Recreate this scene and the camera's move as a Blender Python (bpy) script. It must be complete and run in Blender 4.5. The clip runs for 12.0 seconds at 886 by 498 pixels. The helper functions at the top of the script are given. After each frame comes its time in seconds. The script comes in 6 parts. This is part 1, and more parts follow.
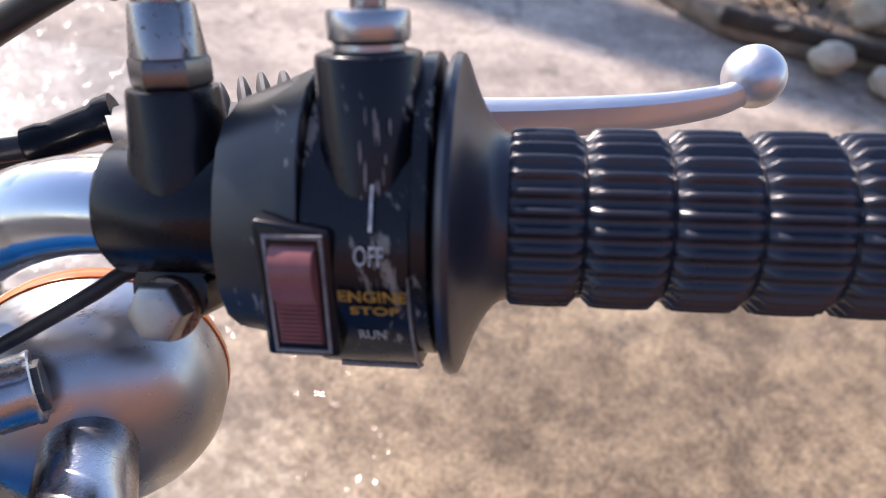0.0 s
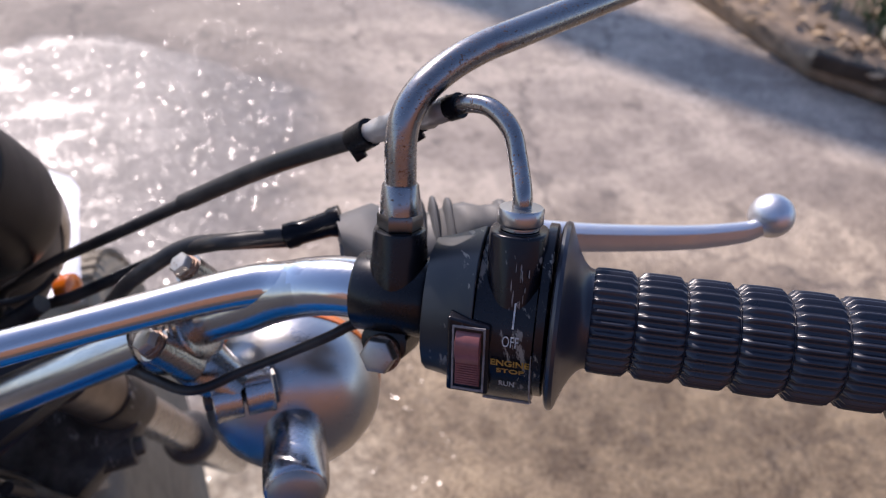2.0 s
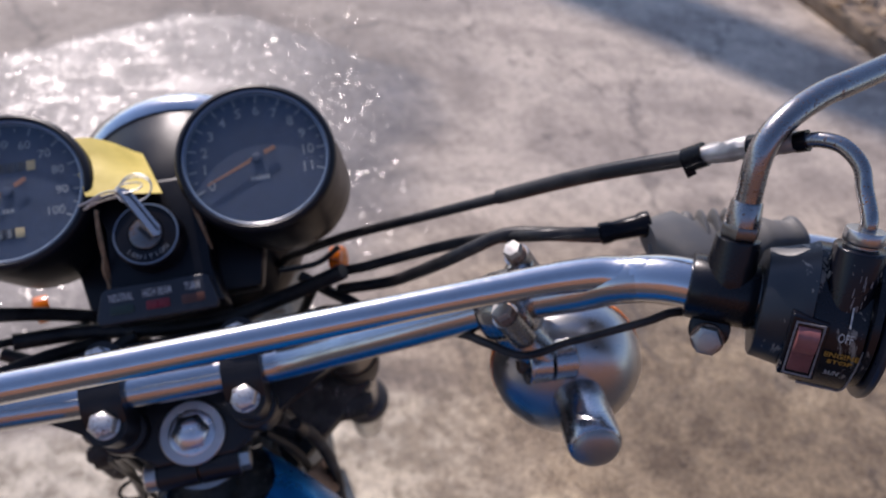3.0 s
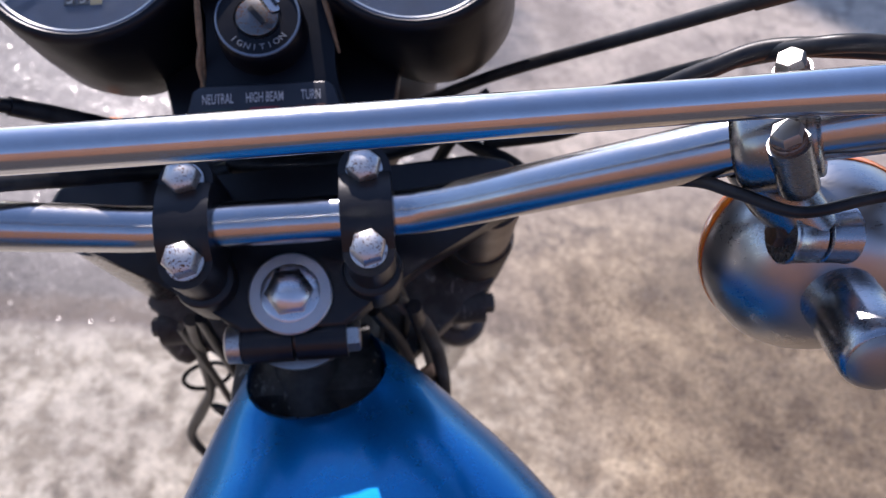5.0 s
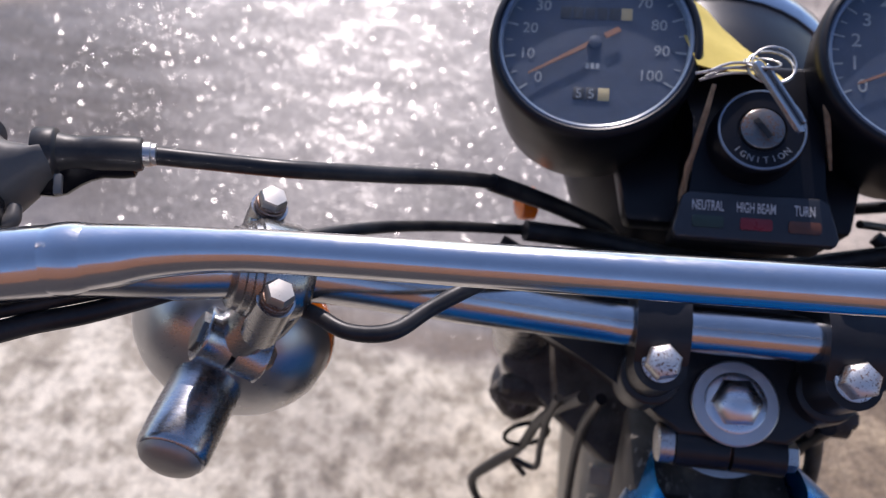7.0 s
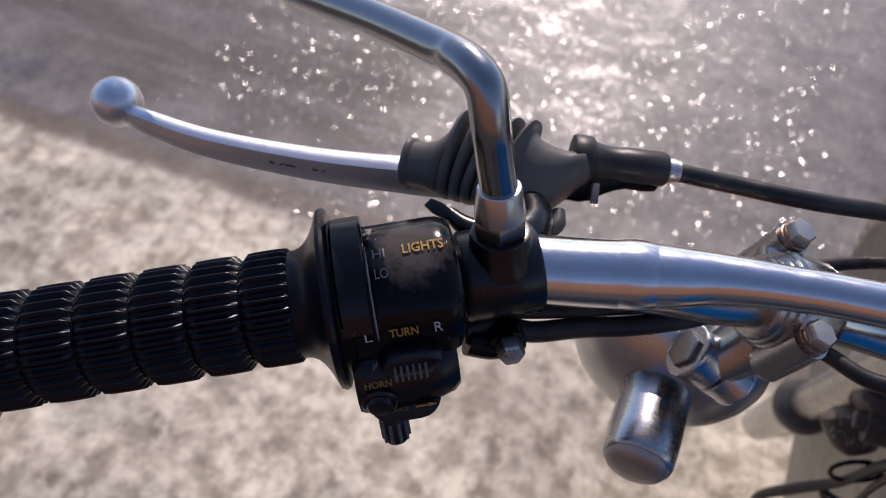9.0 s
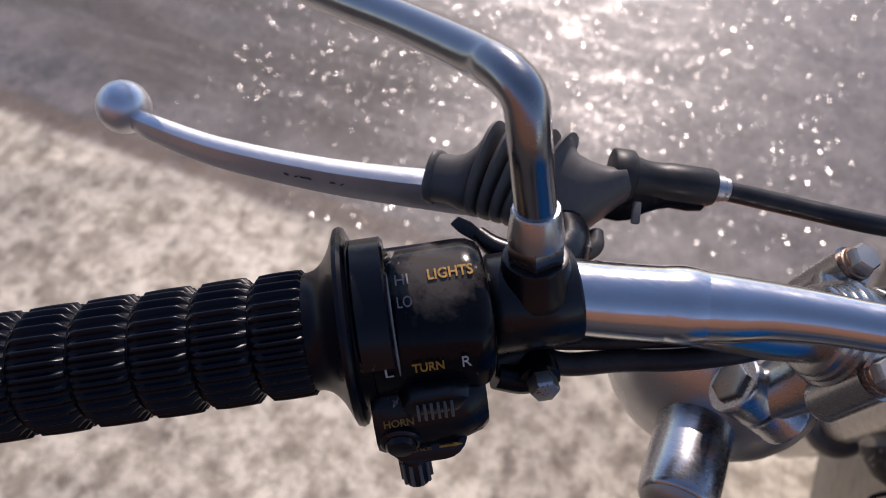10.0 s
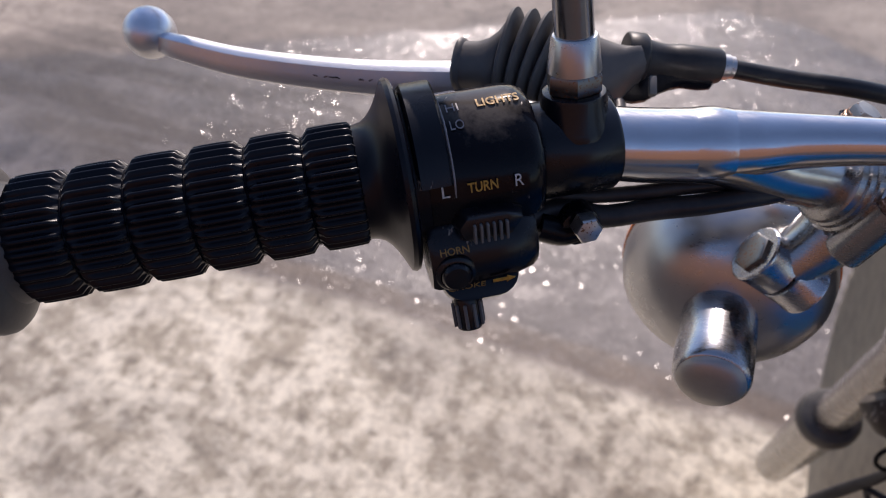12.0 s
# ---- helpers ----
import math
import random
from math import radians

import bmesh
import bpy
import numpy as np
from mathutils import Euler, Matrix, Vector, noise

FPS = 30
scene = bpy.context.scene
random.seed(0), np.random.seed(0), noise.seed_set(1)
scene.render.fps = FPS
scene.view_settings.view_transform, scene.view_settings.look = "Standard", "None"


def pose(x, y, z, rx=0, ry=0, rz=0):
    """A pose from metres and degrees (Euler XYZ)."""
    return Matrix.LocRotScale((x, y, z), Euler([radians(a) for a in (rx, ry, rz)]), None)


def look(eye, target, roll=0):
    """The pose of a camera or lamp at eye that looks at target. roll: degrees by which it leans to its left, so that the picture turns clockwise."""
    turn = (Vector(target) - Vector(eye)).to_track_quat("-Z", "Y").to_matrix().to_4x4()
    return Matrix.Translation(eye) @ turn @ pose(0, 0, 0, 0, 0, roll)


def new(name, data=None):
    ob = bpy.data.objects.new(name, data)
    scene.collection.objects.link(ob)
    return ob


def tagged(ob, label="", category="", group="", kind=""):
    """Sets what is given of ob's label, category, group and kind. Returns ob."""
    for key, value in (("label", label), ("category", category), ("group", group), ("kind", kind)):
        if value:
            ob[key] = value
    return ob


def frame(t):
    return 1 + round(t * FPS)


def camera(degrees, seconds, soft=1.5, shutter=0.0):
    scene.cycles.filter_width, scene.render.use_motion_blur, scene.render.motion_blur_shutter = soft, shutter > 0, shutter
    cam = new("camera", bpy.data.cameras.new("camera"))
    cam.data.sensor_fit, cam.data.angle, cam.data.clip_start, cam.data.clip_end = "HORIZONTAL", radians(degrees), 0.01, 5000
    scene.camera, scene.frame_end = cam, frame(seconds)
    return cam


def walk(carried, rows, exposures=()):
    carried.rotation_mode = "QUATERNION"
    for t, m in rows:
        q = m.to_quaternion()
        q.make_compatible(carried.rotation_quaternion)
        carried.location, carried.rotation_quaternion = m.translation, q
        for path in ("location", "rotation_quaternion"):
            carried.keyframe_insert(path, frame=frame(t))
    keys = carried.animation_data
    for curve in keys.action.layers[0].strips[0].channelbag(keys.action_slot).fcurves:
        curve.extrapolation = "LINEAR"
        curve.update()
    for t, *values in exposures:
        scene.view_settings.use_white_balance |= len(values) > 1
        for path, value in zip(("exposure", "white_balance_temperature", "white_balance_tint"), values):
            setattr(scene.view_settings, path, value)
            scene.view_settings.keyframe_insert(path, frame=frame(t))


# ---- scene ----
# ---- camera and its walk ----
cam = camera(62.30, 12.0, soft=1.0)
cam.data.dof.use_dof = True
cam.data.dof.focus_distance = 0.205
cam.data.dof.aperture_fstop = 15.0
PATH = [
    (0.0, 0.2172, -0.1827, 1.0823, 46.35, -8.60, -26.62),
    (0.5, 0.2121, -0.1834, 1.0861, 47.46, -8.60, -25.56),
    (1.0, 0.2140, -0.1996, 1.1003, 47.40, -8.59, -24.47),
    (1.5, 0.2080, -0.2118, 1.1450, 46.67, -8.42, -22.28),
    (2.0, 0.1661, -0.2230, 1.1687, 46.00, -8.25, -19.34),
    (2.5, 0.1161, -0.2234, 1.1963, 44.96, -7.89, -16.00),
    (3.0, 0.0408, -0.2273, 1.1944, 44.13, -8.06, -12.74),
    (3.2, 0.0122, -0.2202, 1.1678, 44.08, -7.28, -10.86),
    (3.6, -0.0081, -0.2131, 1.1366, 43.37, -7.07, -8.76),
    (4.0, 0.0188, -0.2063, 1.1092, 42.19, -7.75, -8.16),
    (4.4, 0.0494, -0.1998, 1.0873, 41.03, -8.60, -7.77),
    (4.8, 0.0402, -0.1939, 1.0728, 40.37, -8.91, -6.28),
    (5.0, 0.0098, -0.1903, 1.0690, 40.17, -8.87, -5.21),
    (5.5, -0.0232, -0.1851, 1.0528, 40.07, -8.45, -1.71),
    (6.0, -0.0610, -0.1758, 1.0566, 40.11, -7.73, 1.64),
    (6.5, -0.1027, -0.1704, 1.0642, 40.21, -6.95, 4.90),
    (7.0, -0.1285, -0.1718, 1.0728, 40.43, -5.93, 8.55),
    (7.5, -0.1633, -0.1779, 1.0661, 40.47, -4.69, 12.27),
    (7.7, -0.1780, -0.1821, 1.0680, 40.74, -4.32, 13.67),
    (8.1, -0.2051, -0.1881, 1.0697, 40.20, -3.24, 16.70),
    (8.5, -0.2281, -0.1918, 1.0743, 38.67, -1.99, 19.68),
    (8.9, -0.2459, -0.1913, 1.0786, 37.07, -1.00, 22.12),
    (9.3, -0.2570, -0.1851, 1.0794, 36.34, -0.65, 23.52),
    (9.5, -0.2607, -0.1803, 1.0785, 36.35, -0.71, 23.88),
    (10.0, -0.2589, -0.1768, 1.0671, 36.95, -0.42, 23.90),
    (10.5, -0.2521, -0.1971, 1.0433, 39.21, -0.32, 23.46),
    (11.0, -0.2426, -0.2219, 1.0291, 42.12, -0.40, 22.76),
    (11.5, -0.2486, -0.2342, 1.0243, 44.03, -0.76, 21.65),
    (12.0, -0.2596, -0.2393, 1.0262, 44.37, -0.91, 19.58),
]
EXPOSURES = [(0.0, 0.88, 6700, 23), (1.0, 0.76, 6700, 24), (2.0, 0.35, 6550, 24), (3.0, 0.12, 6400, 23), (5.0, 0.48, 6200, 23), (6.5, 0.36, 6200, 22), (7.5, 0.22, 6450, 23), (9.5, 0.0, 6700, 23), (10.5, 0.10, 6750, 23), (12.0, 0.12, 6700, 23)]
walk(cam, [(t, pose(x, y, z, rx, ry, rz)) for t, x, y, z, rx, ry, rz in PATH], EXPOSURES)

# ---- sky and sun ----
SUN_HEIGHT, SUN_LEFT = 35.5, 12.5  # degrees above the horizon, degrees to the left of straight ahead
world = bpy.data.worlds.new("world")
scene.world = world
world.use_nodes = True
wn = world.node_tree.nodes
sky = wn.new("ShaderNodeTexSky")
sky.sky_type, sky.sun_disc = "NISHITA", False
sky.sun_elevation, sky.sun_rotation = radians(SUN_HEIGHT), radians(-SUN_LEFT)
sky.dust_density, sky.ozone_density = 0.25, 2.4
wn["Background"].inputs["Strength"].default_value = 0.15
world.node_tree.links.new(sky.outputs["Color"], wn["Background"].inputs["Color"])
sun_data = bpy.data.lights.new("sun", "SUN")
sun_data.energy, sun_data.angle, sun_data.color = 4.2, radians(0.53), (1.0, 0.93, 0.83)
sun = new("sun", sun_data)
to_sun = Vector((-math.sin(radians(SUN_LEFT)) * math.cos(radians(SUN_HEIGHT)),
                 math.cos(radians(SUN_LEFT)) * math.cos(radians(SUN_HEIGHT)), math.sin(radians(SUN_HEIGHT))))
sun.matrix_world = look(to_sun * 10, (0, 0, 0))

# the motorcycle stands on its side stand: it leans to its left; its origin is the steering stem's nut
LEAN_LEFT, NUT_HEIGHT = 8.7831, 0.8115
BIKE = Matrix.Translation((0, 0, NUT_HEIGHT)) @ Matrix.Rotation(-radians(LEAN_LEFT), 4, "Y")


# ---- materials ----
class Mat:
    """A node material with a short way to chain nodes."""

    def __init__(self, name):
        self.m = bpy.data.materials.new(name)
        self.m.use_nodes = True
        self.n, self.l = self.m.node_tree.nodes, self.m.node_tree.links
        self.b = self.n["Principled BSDF"]
        self.co = self.n.new("ShaderNodeTexCoord").outputs["Object"]

    def link(self, a, b):
        self.l.new(a, b)

    def set(self, **kw):
        for k, v in kw.items():
            self.b.inputs[k.replace("_", " ")].default_value = v
        return self

    def noise(self, scale, detail=6.0, rough=0.6, stretch=None, distort=0.0):
        t = self.n.new("ShaderNodeTexNoise")
        t.inputs["Scale"].default_value, t.inputs["Detail"].default_value = scale, detail
        t.inputs["Roughness"].default_value, t.inputs["Distortion"].default_value = rough, distort
        src = self.co
        if stretch:
            mp = self.n.new("ShaderNodeMapping")
            mp.inputs["Scale"].default_value = stretch
            self.link(src, mp.inputs["Vector"])
            src = mp.outputs["Vector"]
        self.link(src, t.inputs["Vector"])
        return t.outputs["Fac"]

    def voronoi(self, scale):
        t = self.n.new("ShaderNodeTexVoronoi")
        t.inputs["Scale"].default_value = scale
        self.link(self.co, t.inputs["Vector"])
        return t

    def ramp(self, fac, *stops):
        r = self.n.new("ShaderNodeValToRGB")
        els = r.color_ramp.elements
        while len(els) < len(stops):
            els.new(0.5)
        for e, (p, c) in zip(els, stops):
            e.position = p
            e.color = (c, c, c, 1) if isinstance(c, (int, float)) else (*c, 1)
        self.link(fac, r.inputs["Fac"])
        return r.outputs["Color"]

    def mix(self, fac, a, b, mode="MIX"):
        x = self.n.new("ShaderNodeMix")
        x.data_type, x.blend_type = "RGBA", mode
        for sock, v in ((x.inputs[0], fac), (x.inputs[6], a), (x.inputs[7], b)):
            if isinstance(v, (int, float)):
                sock.default_value = v
            elif isinstance(v, tuple):
                sock.default_value = (*v, 1)
            else:
                self.link(v, sock)
        return x.outputs[2]

    def math(self, op, a, b=0.0, clamp=False):
        x = self.n.new("ShaderNodeMath")
        x.operation, x.use_clamp = op, clamp
        for sock, v in zip(x.inputs, (a, b)):
            if isinstance(v, (int, float)):
                sock.default_value = v
            else:
                self.link(v, sock)
        return x.outputs[0]

    def bump(self, height, strength, dist=0.001, after=None):
        x = self.n.new("ShaderNodeBump")
        x.inputs["Strength"].default_value, x.inputs["Distance"].default_value = strength, dist
        self.link(height, x.inputs["Height"])
        if after:
            self.link(after, x.inputs["Normal"])
        self.link(x.outputs["Normal"], self.b.inputs["Normal"])
        return x.outputs["Normal"]

    def color(self, c):
        self.link(c, self.b.inputs["Base Color"])
        return self

    def rough(self, c):
        self.link(c, self.b.inputs["Roughness"])
        return self


def chrome_mat(name, base, lo, hi, rust=0.0, scale=1.0):
    """Plated or polished metal: fine scuffs in the gloss, and rust freckles where wanted."""
    k = Mat(name)
    k.set(Metallic=1.0)
    scuff = k.noise(900 * scale, 4, 0.7, (0.25, 1, 1))
    cloud = k.noise(60, 5, 0.6)
    k.rough(k.ramp(k.math("MULTIPLY", k.math("ADD", scuff, cloud), 0.5), (0.35, lo), (0.7, hi)))
    tone = k.mix(k.ramp(cloud, (0.35, 0.0), (0.75, 0.55)), base, tuple(v * 0.78 for v in base))
    if rust:
        spots = k.ramp(k.math("MULTIPLY", k.noise(1100, 3, 0.6), k.ramp(k.noise(90, 3), (0.3, 0.8), (0.7, 1.05))),
                       (0.64 - rust * 0.22, 0.0), (0.69 - rust * 0.22, 1.0))
        tone = k.mix(spots, tone, (0.16, 0.075, 0.035))
        k.link(k.math("SUBTRACT", 1.0, k.math("MULTIPLY", spots, 0.8)), k.b.inputs["Metallic"])
    k.color(tone)
    k.bump(scuff, 0.03, 0.0003)
    return k.m


def dark_mat(name, base, lo, hi, dust=0.25, wear=0.0, grain=600, bump=0.12, rub=None, spec=0.30):
    """Black plastic, rubber or paint: dusty clouds, fine grain, and pale worn scratches where wanted."""
    k = Mat(name)
    k.set(Specular_IOR_Level=spec)
    cloud, grit = k.noise(45, 6, 0.65), k.noise(grain, 4, 0.6)
    tone = k.mix(k.math("MULTIPLY", k.ramp(cloud, (0.42, 0.0), (0.78, 1.0)), dust), base, (0.16, 0.145, 0.125))
    if wear:
        w = k.ramp(k.math("MULTIPLY", k.noise(260, 4, 0.7, (2.0, 0.7, 0.4)), k.ramp(k.noise(55, 3), (0.4, 0.6), (0.65, 1.1))),
                   (0.62 - wear * 0.2, 0.0), (0.68 - wear * 0.2, 1.0))
        tone = k.mix(k.math("MULTIPLY", w, 0.75), tone, (0.30, 0.27, 0.23))
    if rub:
        # a patch rubbed pale by the thumb round one place
        away = k.n.new("ShaderNodeVectorMath")
        away.operation, away.inputs[1].default_value = "DISTANCE", rub
        k.link(k.co, away.inputs[0])
        patch = k.ramp(k.math("ADD", k.math("MULTIPLY", away.outputs["Value"], 40.0), k.math("MULTIPLY", k.math("SUBTRACT", k.noise(120, 5, 0.7), 0.5), 0.9)), (0.22, 0.7), (0.52, 0.0))
        tone = k.mix(patch, tone, (0.105, 0.092, 0.078))
    k.color(tone)
    k.rough(k.ramp(cloud, (0.3, lo), (0.75, hi)))
    k.bump(grit, bump, 0.0004)
    return k.m


chrome = chrome_mat("chrome", (0.66, 0.665, 0.68), 0.13, 0.27)
chrome_dull = chrome_mat("dull_chrome", (0.48, 0.48, 0.485), 0.24, 0.42)
# rust-freckled plating, its base also lowered for the right mirror stem's dark reflections
chrome_worn = chrome_mat("worn_chrome", (0.32, 0.315, 0.32), 0.18, 0.36, rust=0.36)
alloy = chrome_mat("polished_alloy", (0.74, 0.75, 0.78), 0.32, 0.5)
zinc = chrome_mat("zinc_bolt", (0.72, 0.71, 0.69), 0.36, 0.55, rust=0.5)
zinc_pale = chrome_mat("pale_zinc_bolt", (0.46, 0.435, 0.40), 0.42, 0.6, rust=0.15)
steel = chrome_mat("dull_steel", (0.56, 0.55, 0.53), 0.28, 0.5, rust=0.3)
cast = chrome_mat("cast_clamp_metal", (0.36, 0.355, 0.35), 0.20, 0.36)
stem_chrome = chrome_mat("dark_stem_chrome", (0.45, 0.455, 0.475), 0.20, 0.34)
cap_steel = chrome_mat("dull_cap_steel", (0.40, 0.385, 0.365), 0.42, 0.6)
ear_brown = chrome_mat("browned_ear_metal", (0.22, 0.19, 0.17), 0.34, 0.55)
nut_rusty = chrome_mat("dark_rusty_nut", (0.15, 0.10, 0.075), 0.35, 0.6, rust=0.5)
# lower bar: base darkened in place of the dark surroundings it would mirror
chrome_low = chrome_mat("darkened_bar_chrome", (0.54, 0.54, 0.545), 0.15, 0.28)
# left mirror stem's dark reflections, put into a low base colour
chrome_dark = chrome_mat("darkened_chrome", (0.34, 0.34, 0.35), 0.16, 0.30)
rusty = chrome_mat("rusty_steel", (0.33, 0.23, 0.18), 0.4, 0.65, rust=0.8)
black_paint = dark_mat("black_paint", (0.0034, 0.0038, 0.0068), 0.22, 0.34, 0.03, 0.0, 900, 0.08, spec=0.36)
yoke_paint = dark_mat("dusty_yoke_paint", (0.010, 0.0095, 0.0115), 0.30, 0.46, 0.10, 0.0, 700, 0.1, spec=0.4)
black_switch = dark_mat("black_switch_housing", (0.0032, 0.0036, 0.0065), 0.19, 0.32, 0.035, 0.42, 900, 0.08)
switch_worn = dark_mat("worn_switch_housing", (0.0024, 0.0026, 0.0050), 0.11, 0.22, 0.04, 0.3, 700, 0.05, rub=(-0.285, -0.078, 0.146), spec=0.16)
switch_right = dark_mat("worn_stop_switch_housing", (0.0042, 0.0048, 0.0092), 0.20, 0.33, 0.035, 0.42, 900, 0.08, spec=0.34)
# sky reflection painted into the inboard shell as a paler blue-grey base
switch_skylit = dark_mat("skylit_switch_shell", (0.016, 0.019, 0.025), 0.30, 0.42, 0.06, 0.2, 900, 0.1, spec=0.5)
rubber = dark_mat("black_rubber", (0.0030, 0.0034, 0.0062), 0.20, 0.31, 0.02, 0.0, 1200, 0.05, spec=0.15)
grip_rubber = dark_mat("ribbed_grip_rubber", (0.0030, 0.0034, 0.0070), 0.25, 0.35, 0.02, 0.0, 1200, 0.05, spec=0.19)
# right grip: base raised and blued to paint in the sky's sheen
rubber_lit = dark_mat("lit_black_rubber", (0.017, 0.019, 0.030), 0.25, 0.38, 0.04, 0.0, 1200, 0.06, spec=0.6)
adjuster_rubber = dark_mat("black_adjuster_rubber", (0.022, 0.021, 0.021), 0.34, 0.5, 0.3, 0.0, 500, 0.1)
boot_rubber = dark_mat("dusty_boot_rubber", (0.090, 0.085, 0.080), 0.42, 0.60, 0.6, 0.0, 500, 0.12)
rubber_grey = dark_mat("weathered_rubber", (0.055, 0.052, 0.050), 0.36, 0.56, 0.55, 0.0, 500, 0.12)
cable_mat = dark_mat("black_cable_sheath", (0.014, 0.014, 0.016), 0.3, 0.5, 0.3, 0.0, 700, 0.08)
gauge_black = dark_mat("gauge_casing", (0.003, 0.0035, 0.007), 0.32, 0.45, 0.025, 0.0, 900, 0.08)
frame_black = dark_mat("grimy_black_frame", (0.038, 0.029, 0.022), 0.4, 0.65, 0.8, 0.2, 300, 0.25)


def plain_mat(name, base, rough, metal=0.0, vary=0.25, scale=120, bump=0.05, coat=0.0):
    k = Mat(name)
    n = k.noise(scale, 5, 0.6)
    k.set(Metallic=metal, Coat_Weight=coat, Coat_Roughness=0.05)
    k.color(k.mix(k.ramp(n, (0.3, 0.0), (0.75, 1.0)), base, tuple(v * (1 - vary) for v in base)))
    k.rough(k.ramp(n, (0.3, rough * 0.85), (0.75, min(1.0, rough * 1.25))))
    k.bump(k.noise(scale * 8, 3), bump, 0.0003)
    return k.m


nut_dark = chrome_mat("dark_plated_nut", (0.20, 0.195, 0.19), 0.25, 0.45, rust=0.45)
rubber_pale = dark_mat("sun_bleached_rubber", (0.10, 0.10, 0.10), 0.4, 0.6, 0.7, 0.0, 500, 0.12)
plate_grey = plain_mat("lamp_plate_plastic", (0.022, 0.025, 0.032), 0.35, vary=0.3)
red_switch = plain_mat("faded_red_plastic", (0.29, 0.105, 0.10), 0.32, vary=0.45, scale=180)
letter_gold = plain_mat("worn_gold_lettering", (0.56, 0.29, 0.035), 0.55, vary=0.75, scale=900)
letter_white = plain_mat("worn_white_lettering", (0.62, 0.62, 0.60), 0.55, vary=0.6, scale=900)
letter_dial = plain_mat("dial_lettering", (0.29, 0.32, 0.35), 0.6, vary=0.4, scale=700)
letter_cable = plain_mat("rubbed_cable_print", (0.24, 0.235, 0.23), 0.6, vary=0.5, scale=900)
letter_brown = plain_mat("faded_gold_lettering", (0.27, 0.15, 0.03), 0.6, vary=0.5, scale=900)
bezel_grey = plain_mat("worn_bezel_edge", (0.30, 0.28, 0.28), 0.5, vary=0.6, scale=500)
dial_face = plain_mat("dial_face", (0.022, 0.042, 0.088), 0.55, vary=0.3, scale=200)
needle_mat = plain_mat("orange_needle", (0.27, 0.12, 0.06), 0.5)
odo_black = plain_mat("counter_black", (0.02, 0.02, 0.022), 0.5)
odo_white = plain_mat("counter_yellowed", (0.40, 0.33, 0.17), 0.5)
amber = plain_mat("amber_lens", (0.75, 0.17, 0.01), 0.18, vary=0.2, coat=0.5)
tag_yellow = plain_mat("yellow_card", (0.72, 0.55, 0.10), 0.6, vary=0.22, scale=70)
lens_red = plain_mat("dark_red_lens", (0.20, 0.012, 0.018), 0.3)
lens_green = plain_mat("dark_green_lens", (0.022, 0.04, 0.028), 0.3)
lens_brown = plain_mat("dark_amber_lens", (0.10, 0.035, 0.018), 0.3)
twine_mat = plain_mat("dry_twine", (0.33, 0.22, 0.13), 0.85, vary=0.5, scale=300)
tape_grey = plain_mat("silver_tape", (0.46, 0.44, 0.42), 0.4, metal=0.5, vary=0.45, scale=150)
tyre_mat = dark_mat("dusty_tyre", (0.27, 0.235, 0.18), 0.7, 0.9, 0.9, 0.0, 200, 0.3)

k = Mat("blue_metallic_paint")
k.set(Metallic=0.74, Specular_IOR_Level=0.12, Coat_Weight=0.3, Coat_Roughness=0.08)
flake, cloud = k.voronoi(2600), k.noise(18, 4)
k.color(k.mix(k.ramp(flake.outputs["Color"], (0.2, 0.0), (0.9, 0.5)), k.mix(cloud, (0.0, 0.142, 0.385), (0.0, 0.158, 0.42)), (0.001, 0.235, 0.54)))
k.rough(k.ramp(k.noise(40, 6, 0.7), (0.3, 0.24), (0.75, 0.34)))
blue_paint = k.m

k = Mat("gauge_glass")
k.set(Roughness=0.03, IOR=1.45, Transmission_Weight=1.0, Base_Color=(0.93, 0.97, 1.0, 1))
smear = k.noise(50, 6, 0.7)
k.rough(k.ramp(smear, (0.4, 0.02), (0.8, 0.16)))
glass = k.m


# ---- building helpers ----
MM = 0.001


def mm(*p):
    return Vector(p) * MM


def axes(origin, x, z):
    """A frame with its x along x and its z as near to z as can be."""
    x = Vector(x).normalized()
    y = Vector(z).cross(x).normalized()
    zz = x.cross(y)
    m = Matrix((x, y, zz)).transposed().to_4x4()
    m.translation = origin
    return m


def along(origin, direction, hint=(1, 0, 0)):
    """A frame whose z runs along direction."""
    z = Vector(direction).normalized()
    x = Vector(hint) - z * z.dot(Vector(hint))
    x.normalize()
    m = Matrix((x, z.cross(x), z)).transposed().to_4x4()
    m.translation = origin
    return m


def ring_faces(bm, a, b):
    n = len(a)
    for i in range(n):
        bm.faces.new((a[i], a[(i + 1) % n], b[(i + 1) % n], b[i]))


def lathe(bm, m, profile, n=32, cap=True):
    """Turns (height, radius) pairs, in mm, round the z axis of m."""
    rings = []
    for h, r in profile:
        rings.append([bm.verts.new(m @ mm(r * math.cos(i * math.tau / n), r * math.sin(i * math.tau / n), h)) for i in range(n)])
    for a, b in zip(rings, rings[1:]):
        ring_faces(bm, a, b)
    if cap:
        bm.faces.new(rings[0][::-1])
        bm.faces.new(rings[-1])
    return bm


def spline(points, steps=8):
    """A smooth line through points."""
    p = [Vector(q) for q in points]
    p = [p[0] * 2 - p[1]] + p + [p[-1] * 2 - p[-2]]
    out = []
    for i in range(1, len(p) - 2):
        a, b, c, d = p[i - 1:i + 3]
        for j in range(steps):
            t = j / steps
            out.append(0.5 * (2 * b + (c - a) * t + (2 * a - 5 * b + 4 * c - d) * t * t + (3 * b - a - 3 * c + d) * t ** 3))
    out.append(p[-2])
    return out


